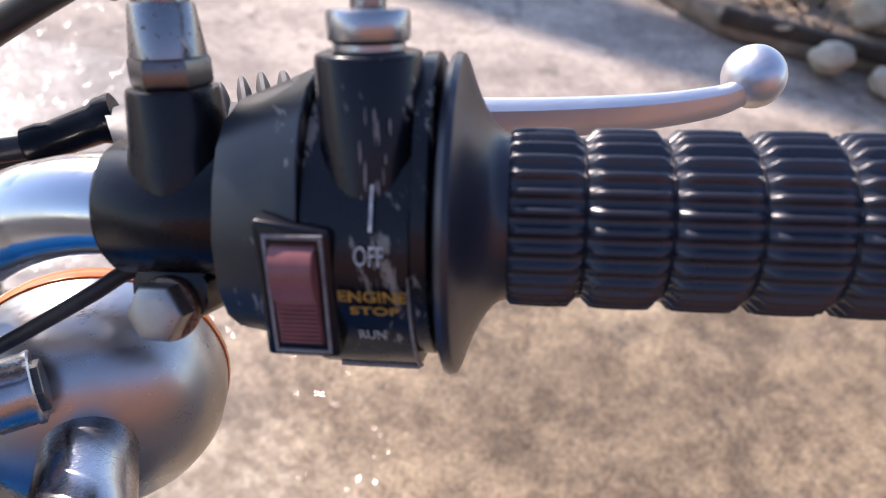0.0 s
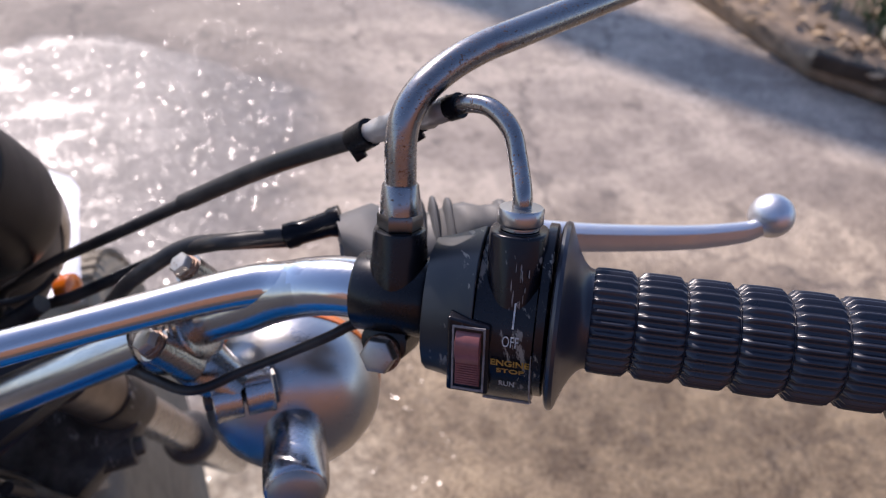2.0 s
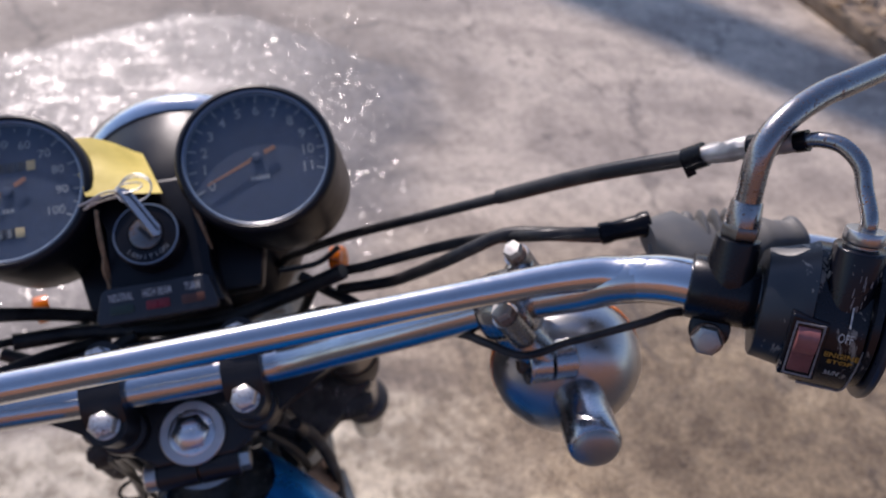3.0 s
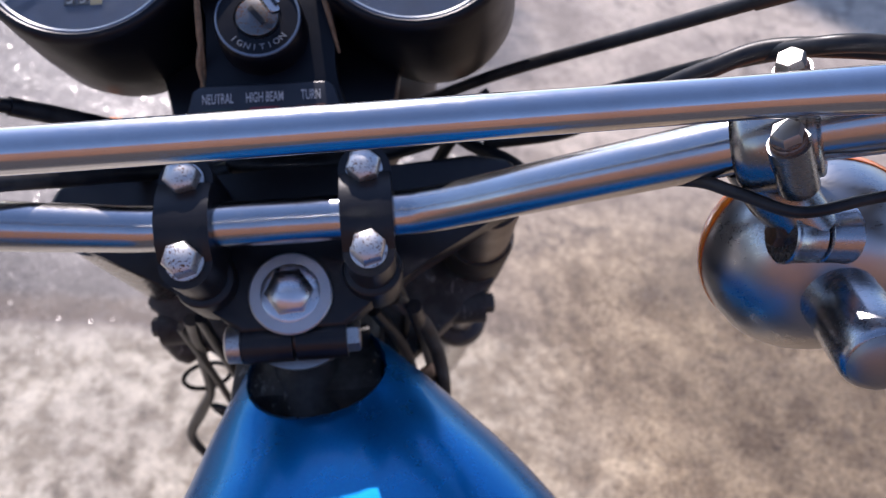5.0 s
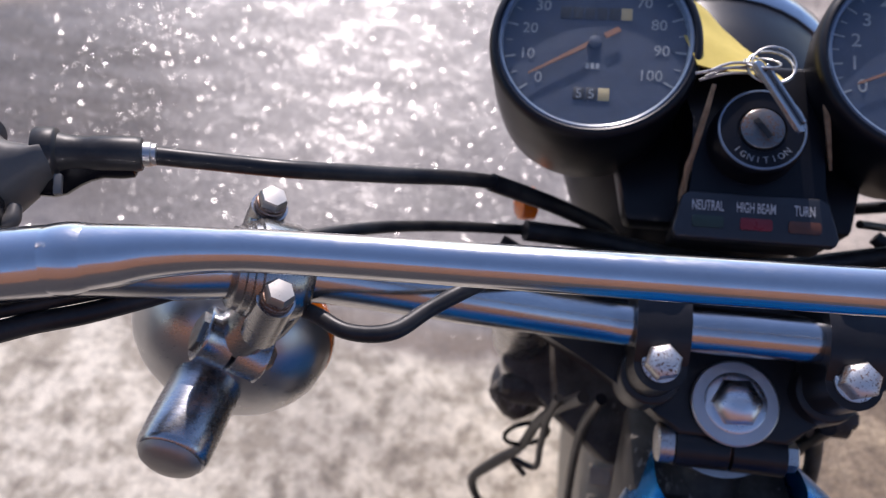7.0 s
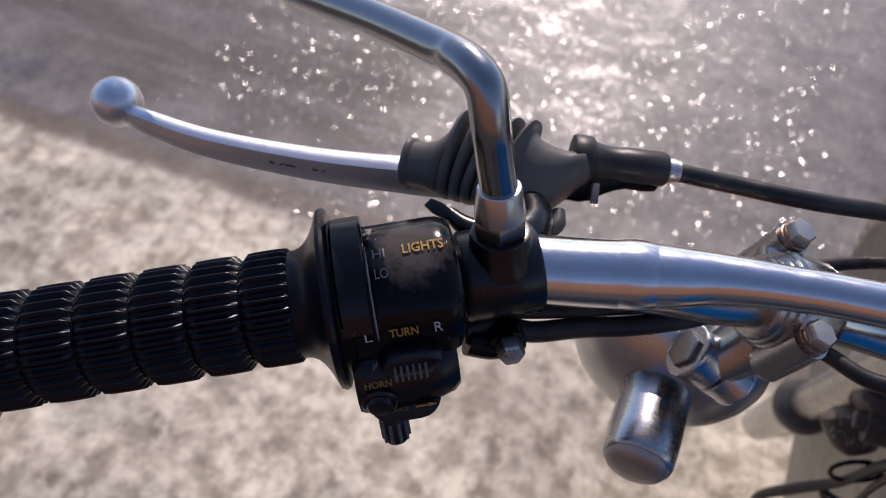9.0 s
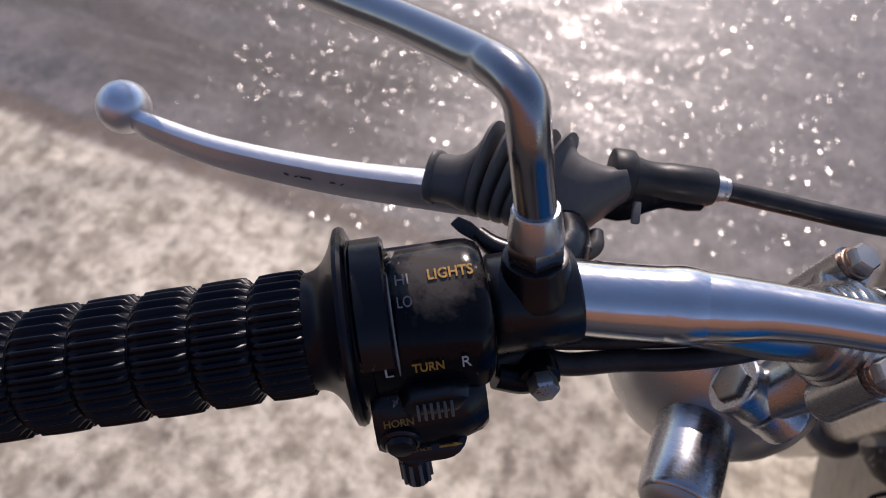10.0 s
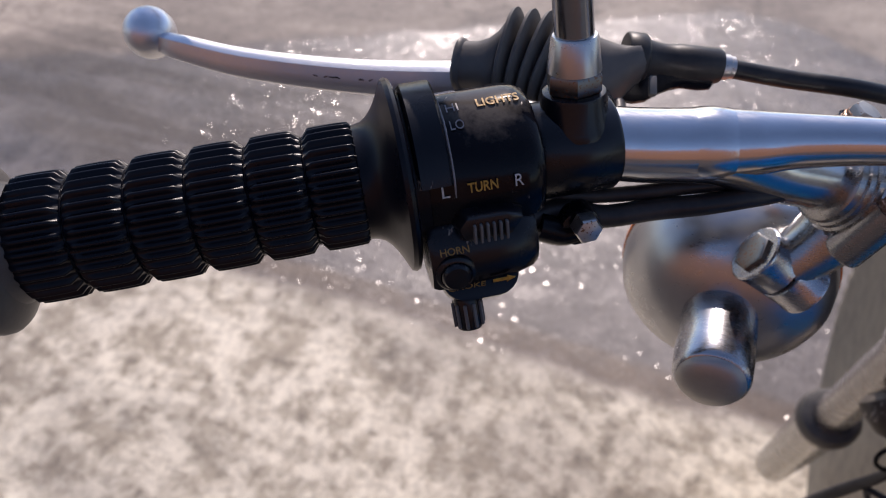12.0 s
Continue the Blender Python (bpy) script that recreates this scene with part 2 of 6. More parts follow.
def tube(bm, points, radius, n=14, steps=8, cap=True):
    """A round bar of radius mm (one, or one for each point) along a smooth line through points (metres)."""
    line = spline(points, steps) if steps > 1 else [Vector(q) for q in points]
    if isinstance(radius, (int, float)):
        radii = [radius] * len(line)
    else:
        radii = [radius[min(len(radius) - 2, int(i / steps))] * (1 - (i / steps - min(len(radius) - 2, int(i / steps))))
                 + radius[min(len(radius) - 2, int(i / steps)) + 1] * (i / steps - min(len(radius) - 2, int(i / steps))) for i in range(len(line))]
    rings, side = [], None
    for i, p in enumerate(line):
        t = (line[min(i + 1, len(line) - 1)] - line[max(i - 1, 0)]).normalized()
        if side is None:
            side = t.orthogonal().normalized()
        side = (side - t * side.dot(t)).normalized()
        up = t.cross(side)
        rings.append([bm.verts.new(p + (side * math.cos(k * math.tau / n) + up * math.sin(k * math.tau / n)) * radii[i] * MM) for k in range(n)])
    for a, b in zip(rings, rings[1:]):
        ring_faces(bm, a, b)
    if cap:
        bm.faces.new(rings[0][::-1])
        bm.faces.new(rings[-1])
    return bm


def prism(bm, m, outline, h0, h1, bevel=0.0, segments=2, taper=1.0):
    """An outline in mm in the xy plane of m, carried from height h0 to h1, its edges rounded."""
    cx, cy = sum(p[0] for p in outline) / len(outline), sum(p[1] for p in outline) / len(outline)
    lo = [bm.verts.new(m @ mm(x, y, h0)) for x, y in outline]
    hi = [bm.verts.new(m @ mm(cx + (x - cx) * taper, cy + (y - cy) * taper, h1)) for x, y in outline]
    faces = [bm.faces.new(lo[::-1]), bm.faces.new(hi)]
    n = len(outline)
    for i in range(n):
        faces.append(bm.faces.new((lo[i], lo[(i + 1) % n], hi[(i + 1) % n], hi[i])))
    if bevel:
        edges = list({e for f in faces for e in f.edges})
        bmesh.ops.bevel(bm, geom=edges, offset=bevel * MM, segments=segments, profile=0.5, affect="EDGES", clamp_overlap=True)
    return bm


def rect(w, d, cx=0.0, cy=0.0):
    return [(cx - w / 2, cy - d / 2), (cx + w / 2, cy - d / 2), (cx + w / 2, cy + d / 2), (cx - w / 2, cy + d / 2)]


def rounded(w, d, r, cx=0.0, cy=0.0, n=5):
    out = []
    for sx, sy, a0 in ((1, 1, 0), (-1, 1, 90), (-1, -1, 180), (1, -1, 270)):
        for i in range(n + 1):
            a = radians(a0 + 90 * i / n)
            out.append((cx + sx * (w / 2 - r) + r * math.cos(a), cy + sy * (d / 2 - r) + r * math.sin(a)))
    return out


def loft(bm, sections, cap=True):
    """Skins closed outlines of equal length, each a list of places."""
    rings = [[bm.verts.new(p) for p in s] for s in sections]
    for a, b in zip(rings, rings[1:]):
        ring_faces(bm, a, b)
    if cap:
        bm.faces.new(rings[0][::-1])
        bm.faces.new(rings[-1])
    return bm


def hexagon(af, turn=0.0):
    r = af / 2 / math.cos(math.pi / 6)
    return [(r * math.cos(i * math.pi / 3 + turn), r * math.sin(i * math.pi / 3 + turn)) for i in range(6)]


def bolt_head(bm, m, af, h, dome=1.0, washer=0.0, turn=0.0):
    """A hexagon head with chamfered corners on the z axis of m, a low crown on top, a washer below."""
    out = hexagon(af, turn)
    r = af / 2 / math.cos(math.pi / 6)
    secs = []
    for z, f in ((0, 1.0), (h * 0.78, 1.0), (h * 0.9, 0.955), (h, 0.87), (h + dome * 0.6, 0.5), (h + dome, 0.16)):
        secs.append([m @ mm(x * f, y * f, z) for x, y in out])
    loft(bm, secs)
    if washer:
        lathe(bm, m, [(-1.6, washer - 0.4), (-1.3, washer), (-0.2, washer), (0.0, washer - 0.5)], 28)
    return bm


def part(name, bm, material, parent, label="", sharp=38.0):
    """Links a bmesh as one mesh object under a thing or one of its parts."""
    bmesh.ops.recalc_face_normals(bm, faces=bm.faces)
    me = bpy.data.meshes.new(name)
    bm.to_mesh(me)
    bm.free()
    me.materials.append(material)
    me.shade_smooth()
    me.set_sharp_from_angle(angle=radians(sharp))
    ob = new(name, me)
    ob.parent = parent
    if label:
        tagged(ob, label)
    return ob


def lettering(name, text, m, height, material, parent, width=0.0, spacing=1.0, raised=0.15, bold=0.0, label=""):
    """Raised letters, centred on m, reading along its x with z towards the reader; height and width in mm."""
    cu = bpy.data.curves.new(name, "FONT")
    cu.body, cu.size, cu.align_x, cu.align_y = text, 1.0, "CENTER", "CENTER"
    cu.space_character, cu.resolution_u, cu.offset = spacing, 3, bold
    tmp = bpy.data.objects.new(name, cu)
    scene.collection.objects.link(tmp)
    deps = bpy.context.evaluated_depsgraph_get()
    me = bpy.data.meshes.new_from_object(tmp.evaluated_get(deps))
    bpy.data.objects.remove(tmp)
    bpy.data.curves.remove(cu)
    co = np.array([v.co[:] for v in me.vertices])
    lo, hi = co.min(0), co.max(0)
    bm = bmesh.new()
    bm.from_mesh(me)
    bpy.data.meshes.remove(me)
    fy = height / (hi[1] - lo[1])
    fx = width / (hi[0] - lo[0]) if width else fy
    for v in bm.verts:
        v.co = m @ mm((v.co.x - (lo[0] + hi[0]) / 2) * fx, (v.co.y - (lo[1] + hi[1]) / 2) * fy, 0)
    up = m.to_3x3() @ Vector((0, 0, 1))
    top = bmesh.ops.extrude_face_region(bm, geom=list(bm.faces))
    for v in top["geom"]:
        if isinstance(v, bmesh.types.BMVert):
            v.co += up * raised * MM
    return part(name, bm, material, parent, label)


def bmm():
    return bmesh.new()


# ---- ground and surroundings ----
k = Mat("driveway_ground")
sep = k.n.new("ShaderNodeSeparateXYZ")
k.link(k.co, sep.inputs[0])
X, Y = sep.outputs[0], sep.outputs[1]
big, mid, fine, grit = k.noise(1.6, 5, 0.6), k.noise(11, 7, 0.72), k.noise(48, 6, 0.7), k.noise(420, 4, 0.7)
blot, drift = k.noise(26, 4, 0.6), k.noise(5.0, 5, 0.62, (0.7, 1.5, 1.0), 0.5)


def swing(v, amount):
    return k.math("MULTIPLY", k.math("SUBTRACT", v, 0.5), amount)


def step(v, lo, hi):
    """0 below lo, 1 above hi, smooth between."""
    t = k.n.new("ShaderNodeMapRange")
    t.interpolation_type = "SMOOTHSTEP"
    k.link(v, t.inputs[0])
    t.inputs[1].default_value, t.inputs[2].default_value = lo, hi
    return t.outputs[0]


def both(*v):
    out = v[0]
    for w in v[1:]:
        out = k.math("MULTIPLY", out, w)
    return out


def without(v):
    return k.math("SUBTRACT", 1.0, v)


XW, YW = k.math("ADD", X, swing(drift, 0.34)), k.math("ADD", Y, swing(k.noise(3.1, 4, 0.6), 0.24))
# sandy ground up to a wavering line, a smooth trowelled sheet beyond it, dull paving round that, brown grit to the right
far = step(k.math("ABSOLUTE", X), 1.8, 4.0)
wander = both(far, swing(k.noise(0.45, 4, 0.6), 2.2))
line = k.math("ADD", k.math("ADD", swing(big, 0.12), 0.53), wander)
off_line = k.math("SUBTRACT", line, Y)
sandy = step(off_line, -0.02, 0.05)
right = step(k.math("ADD", X, k.math("MULTIPLY", big, 0.5)), 0.30, 0.85)
near = both(step(k.math("ADD", Y, wander), 1.15, 0.55), step(k.math("ADD", Y, swing(k.noise(0.8, 5, 0.65), 2.0)), -3.2, -1.4),
            step(k.math("ADD", X, swing(k.noise(0.7, 5, 0.65), 2.0)), 4.0, 2.2))
top = k.math("SUBTRACT", k.math("SUBTRACT", 1.90, k.math("MULTIPLY", k.math("MAXIMUM", k.math("SUBTRACT", X, 0.08), 0.0), 0.68)),
             k.math("MULTIPLY", k.math("MAXIMUM", k.math("SUBTRACT", -0.15, X), 0.0), 0.55))
above = k.math("SUBTRACT", k.math("ADD", Y, swing(k.noise(6, 3, 0.5), 0.12)), top)
side = k.math("SUBTRACT", XW, k.math("ADD", k.math("MULTIPLY", Y, 0.42), -0.08))
sheet = both(step(above, 0.03, -0.03), step(side, 0.14, -0.10), without(sandy))
# far left the sheet is soiled dark, in streaks that run along the seam
soil = both(step(XW, -0.55, -0.95), step(XW, -2.3, -1.6), step(YW, 0.66, 0.78), step(YW, 1.45, 1.05))
soil = both(soil, k.math("ADD", k.math("MULTIPLY", step(k.noise(5.5, 5, 0.65, (0.35, 2.4, 1.0), 0.3), 0.40, 0.56), 0.6), 0.4))
grey = k.mix(step(mid, 0.36, 0.66), (0.215, 0.19, 0.172), (0.105, 0.092, 0.086))
dull = k.mix(both(step(mid, 0.36, 0.70), 0.75), (0.55, 0.46, 0.37), (0.33, 0.275, 0.22))
dull = k.mix(both(step(XW, 0.95, 0.25), step(YW, 1.0, 1.5)), dull, k.mix(1.0, dull, (0.62, 0.62, 0.63), "MULTIPLY"))
sand = k.mix(step(k.math("ADD", k.math("MULTIPLY", mid, 0.6), k.math("MULTIPLY", blot, 0.4)), 0.42, 0.58), (0.73, 0.655, 0.52), (0.37, 0.315, 0.235))
brown = k.mix(step(mid, 0.38, 0.64), (0.53, 0.405, 0.255), (0.265, 0.19, 0.115))
tone = k.mix(sheet, dull, grey)
tone = k.mix(sandy, tone, sand)
pale = both(step(XW, 1.0, 1.4), step(YW, 0.36, 0.58))
brown = k.mix(both(step(XW, 0.45, 0.85), without(pale)), brown, k.mix(1.0, brown, (0.66, 0.64, 0.61), "MULTIPLY"))
tone = k.mix(both(right, near, k.math("SUBTRACT", 1.0, k.math("MULTIPLY", pale, 0.5))), tone, brown)
tone = k.mix(both(soil, 0.8), tone, (0.085, 0.068, 0.056))
# dirty seam along the edge of the paving, and a faint second one
seam = both(step(k.math("ABSOLUTE", k.math("ADD", off_line, 0.02)), 0.042, 0.012), step(mid, 0.25, 0.5), without(right))
tone = k.mix(both(seam, 0.9), tone, (0.15, 0.105, 0.07))
rim = both(step(k.math("ABSOLUTE", above), 0.05, 0.0), step(side, 0.1, -0.1), 0.35)
tone = k.mix(rim, tone, (0.12, 0.10, 0.09))
# weathered drifts, dark blotches, specks and pale grit
streak = step(k.noise(3.2, 5, 0.6, (0.5, 1.6, 1.0), 0.6), 0.50, 0.66)
tone = k.mix(both(streak, 0.5), tone, k.mix(0.5, tone, (0.10, 0.085, 0.075)))
tone = k.mix(both(step(blot, 0.55, 0.72), k.math("SUBTRACT", 0.75, k.math("MULTIPLY", right, 0.4))), tone, k.mix(0.55, tone, (0.085, 0.066, 0.052)))
tone = k.mix(both(step(k.noise(7.5, 3, 0.5), 0.63, 0.72), 0.8), tone, k.mix(0.6, tone, (0.07, 0.055, 0.045)))
tone = k.mix(both(step(fine, 0.56, 0.38), 0.6), tone, k.mix(0.45, tone, (0.06, 0.05, 0.04)))
tone = k.mix(both(step(grit, 0.55, 0.75), 0.6), tone, (0.66, 0.60, 0.53))
wide = step(k.noise(2.1, 4, 0.6, (1.0, 1.4, 1.0), 0.8), 0.36, 0.64)
tone = k.mix(wide, k.mix(1.0, tone, (0.74, 0.73, 0.73), "MULTIPLY"), k.mix(1.0, tone, (1.12, 1.12, 1.10), "MULTIPLY"))
# fine gravel on the brown side, and thin wandering cracks in the paving
pebble = k.mix(step(k.noise(170, 3, 0.65), 0.36, 0.66), (0.62, 0.60, 0.58), (1.34, 1.34, 1.34))
tone = k.mix(both(right, near), tone, k.mix(1.0, tone, pebble, "MULTIPLY"))
bent = k.n.new("ShaderNodeCombineXYZ")
k.link(k.math("ADD", X, swing(k.noise(2.6, 4, 0.6), 0.5)), bent.inputs[0])
k.link(k.math("ADD", Y, swing(k.noise(3.3, 4, 0.6), 0.5)), bent.inputs[1])
crack = k.n.new("ShaderNodeTexVoronoi")
crack.feature, crack.inputs["Scale"].default_value = "DISTANCE_TO_EDGE", 0.95
k.link(bent.outputs[0], crack.inputs["Vector"])
split = both(step(crack.outputs["Distance"], 0.016, 0.004), without(sandy), without(sheet), step(mid, 0.38, 0.52))
tone = k.mix(both(split, 0.5), tone, (0.09, 0.075, 0.065))
# unseen dark ground added behind the motorcycle, to darken what the chrome reflects
dark_rear = k.mix(step(mid, 0.36, 0.66), (0.055, 0.052, 0.050), (0.085, 0.078, 0.072))
tone = k.mix(step(YW, -0.42, -0.75), tone, dark_rear)
k.color(tone)
# the sheet is worn smooth in patches, with flat bright grains in it that face every way
patch = step(k.math("ADD", k.math("MULTIPLY", k.noise(9.0, 6, 0.75, (0.7, 1.4, 1.0), 0.4), 0.6), k.math("MULTIPLY", k.noise(70, 4, 0.7), 0.4)), 0.37, 0.52)
smooth = k.mix(patch, (0.27, 0.27, 0.27), (0.56, 0.56, 0.56))
gloss = k.mix(both(sheet, without(soil)), (0.74, 0.74, 0.74), smooth)
grain = k.voronoi(240)
pick = k.n.new("ShaderNodeSeparateColor")
k.link(grain.outputs["Color"], pick.inputs[0])
share = k.math("ADD", both(sheet, k.math("ADD", k.math("MULTIPLY", step(off_line, -0.10, -0.50), 0.5), 0.45)), k.math("ADD", k.math("MULTIPLY", right, 0.5), 0.006))
core = step(grain.outputs["Distance"], 0.40, 0.34)
bright = both(k.math("LESS_THAN", pick.outputs[2], share), core)
k.rough(k.mix(bright, gloss, (0.165, 0.165, 0.165)))
first = k.bump(fine, 0.25, 0.004)
bumpy = k.bump(k.noise(300, 2, 0.5), 1.0, 0.0009, first)
for node in [first.node, bumpy.node]:
    full = node.inputs["Strength"].default_value
    k.link(k.math("SUBTRACT", full, k.math("MULTIPLY", sheet, full * 0.5)), node.inputs["Strength"])
tilt = k.n.new("ShaderNodeCombineXYZ")
k.link(swing(pick.outputs[0], 0.6), tilt.inputs[0])
k.link(swing(pick.outputs[1], 0.6), tilt.inputs[1])
tilt.inputs[2].default_value = 1.0
unit = k.n.new("ShaderNodeVectorMath")
unit.operation = "NORMALIZE"
k.link(tilt.outputs[0], unit.inputs[0])
facet = k.n.new("ShaderNodeMix")
facet.data_type = "VECTOR"
k.link(bright, facet.inputs[0])
k.link(bumpy, facet.inputs[4])
k.link(unit.outputs[0], facet.inputs[5])
k.link(facet.outputs[1], k.b.inputs["Normal"])
ground_mat = k.m

bm = bmm()
N = 60
pts = [[None] * (N + 1) for _ in range(N + 1)]
for i in range(N + 1):
    for j in range(N + 1):
        u, v = i / N * 2 - 1, j / N * 2 - 1
        x, y = 3.0 * u + 900 * u ** 9, 3.0 * v + 900 * v ** 9 + 0.6
        pts[i][j] = bm.verts.new((x, y, 0.008 * (noise.noise((x * 1.3, y * 1.3, 0)))))
for i in range(N):
    for j in range(N):
        bm.faces.new((pts[i][j], pts[i + 1][j], pts[i + 1][j + 1], pts[i][j + 1]))
ground = part("ground", bm, ground_mat, None)
tagged(ground, "dry sandy driveway of grey paving and beige grit", "ground", kind="structure")

wall_mat = plain_mat("terracotta_render", (0.225, 0.108, 0.066), 0.8, vary=0.4, scale=3)


def plain_wall(name, a, b, height, thick, material, label):
    bm = bmm()
    a, b = Vector((*a, 0)), Vector((*b, 0))
    d = b - a
    m = axes(a, d, (0, 0, 1))
    prism(bm, m, [(0, 0), (d.length * 1000, 0), (d.length * 1000, thick * 1000), (0, thick * 1000)], -50, height * 1000, 20)
    return tagged(part(name, bm, material, None), label, "wall", kind="structure")


plain_wall("wall_south", (9.0, -6.0), (-9.0, -6.0), 3.7, 0.25, wall_mat, "tall plain terracotta house wall behind the driveway")

# unseen high timber frame, added so its top board shades a strip of driveway
shade_wood = plain_mat("shade_frame_wood", (0.22, 0.17, 0.12), 0.8, vary=0.4, scale=14)
fence = new("shade_frame")
tagged(fence, "unseen timber frame added to shade a strip of the driveway", "fence", kind="structure")
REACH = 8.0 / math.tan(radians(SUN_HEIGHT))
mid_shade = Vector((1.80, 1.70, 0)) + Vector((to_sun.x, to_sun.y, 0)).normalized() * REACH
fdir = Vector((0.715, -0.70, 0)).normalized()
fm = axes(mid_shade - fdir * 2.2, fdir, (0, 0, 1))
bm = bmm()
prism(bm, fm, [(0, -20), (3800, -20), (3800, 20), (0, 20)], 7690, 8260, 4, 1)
part("board", bm, shade_wood, fence)
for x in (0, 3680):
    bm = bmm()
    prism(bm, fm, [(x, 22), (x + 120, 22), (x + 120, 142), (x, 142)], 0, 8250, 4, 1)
    part("post", bm, shade_wood, fence)


# ---- the motorcycle ----
bike = new("motorcycle")
bike.matrix_basis = BIKE
tagged(bike, "old blue motorcycle with chrome handlebars leaning on its side stand", "motorcycle")


class Side:
    """The frame of one bar end: s outwards along the bar, f forwards, u upwards, in mm."""

    def __init__(self, sign, origin):
        self.sign, self.p = sign, mm(*origin)
        self.a = Vector((0.8475 * sign, -0.527, 0.069)).normalized()
        z = Vector((0, 0, 1))
        self.z = (z - self.a * z.dot(self.a)).normalized()
        self.y = self.z.cross(self.a) * sign

    def __call__(self, s, f, u):
        return self.p + (self.a * s + self.y * f + self.z * u) * MM

    def way(self, s, f, u):
        return (self.a * s + self.y * f + self.z * u).normalized()

    def bar(self, s=0.0):
        return along(self(s, 0, 0), self.a, self.z)


RIGHT = Side(1, (294.3, -80.8, 127.0))
LEFT = Side(-1, (-298.7, -83.1, 125.8))

# handlebar: outer ends, lower bar through the clamps, straight crossbar
CROSS_Y, CROSS_Z = -34.0, 117.0
low = [LEFT(-20, 0, 0), LEFT(-44, 0, 0), mm(-244, -53, 119.2), mm(-224, -46, 115.5), mm(-206, -36, 103.5), mm(-172, -18, 84.5), mm(-110, 1, 52), mm(-68, 13.5, 31), mm(-46, 16.5, 25.5), mm(0, 17, 24.7),
       mm(46, 16.5, 25.5), mm(68, 13.5, 31), mm(110, 1, 54), mm(172, -17, 87), mm(205, -29.5, 105), mm(222, -37, 116), RIGHT(-66, 0, 0), RIGHT(-45, 0, 0), RIGHT(-20, 0, 0)]
thick = [11.1, 11.1, 11.1, 11.1, 11.0, 10.4, 9.7, 9.6, 9.6, 9.6, 9.6, 9.6, 9.7, 10.2, 10.6, 10.9, 11.1, 11.1, 11.1]
def bar_piece(lo, hi):
    """The stretch of the bent bar between two places across the motorcycle."""
    bm = bmm()
    tube(bm, low, thick, 36, 10)
    bmesh.ops.delete(bm, geom=[f for f in bm.faces if not lo * MM <= f.calc_center_median().x < hi * MM], context="FACES")
    return bm


handlebar = part("handlebar", bar_piece(-400, -226), chrome, bike, "bright chrome handlebar with a straight crossbar")
part("outer_bar", bar_piece(222, 400), chrome, handlebar)
bm = bar_piece(-226, 222)
part("lower_bar", bm, chrome_low, handlebar, "chrome tube that dips through the clamps, darkened for its dim reflections")
bm = bmm()
tube(bm, [LEFT(-46, 0, 0), mm(-242, -52.4, 119.2), mm(-226, -47.3, 117.7), mm(-214, -44.3, 117.4), mm(-202, -41.6, 117.6), mm(-182, -39.2, 117.9), mm(-150, -37.5, 117.8), mm(0, CROSS_Y, CROSS_Z),
          mm(150, -30, 116.5), mm(204, -31, 117.4), mm(222, -36.5, 118.5), RIGHT(-74, 0, 0), RIGHT(-56, 0, 0)],
     [11.1, 11.1, 11.0, 9.8, 8.2, 6.8, 6.5, 6.7, 6.5, 7.8, 9.2, 9.6, 9.6], 36, 8)
part("crossbar", bm, chrome, handlebar)
bm = bmm()
lathe(bm, along(mm(-226, -47.3, 117.7), (-0.955, -0.29, 0.075), LEFT.z), [(-7.5, 10.2), (-5, 10.75), (-2.6, 11.15), (0, 11.4), (2.6, 11.32), (5, 11.1), (7, 10.8)], 44)
part("weld_bead", bm, chrome, handlebar)


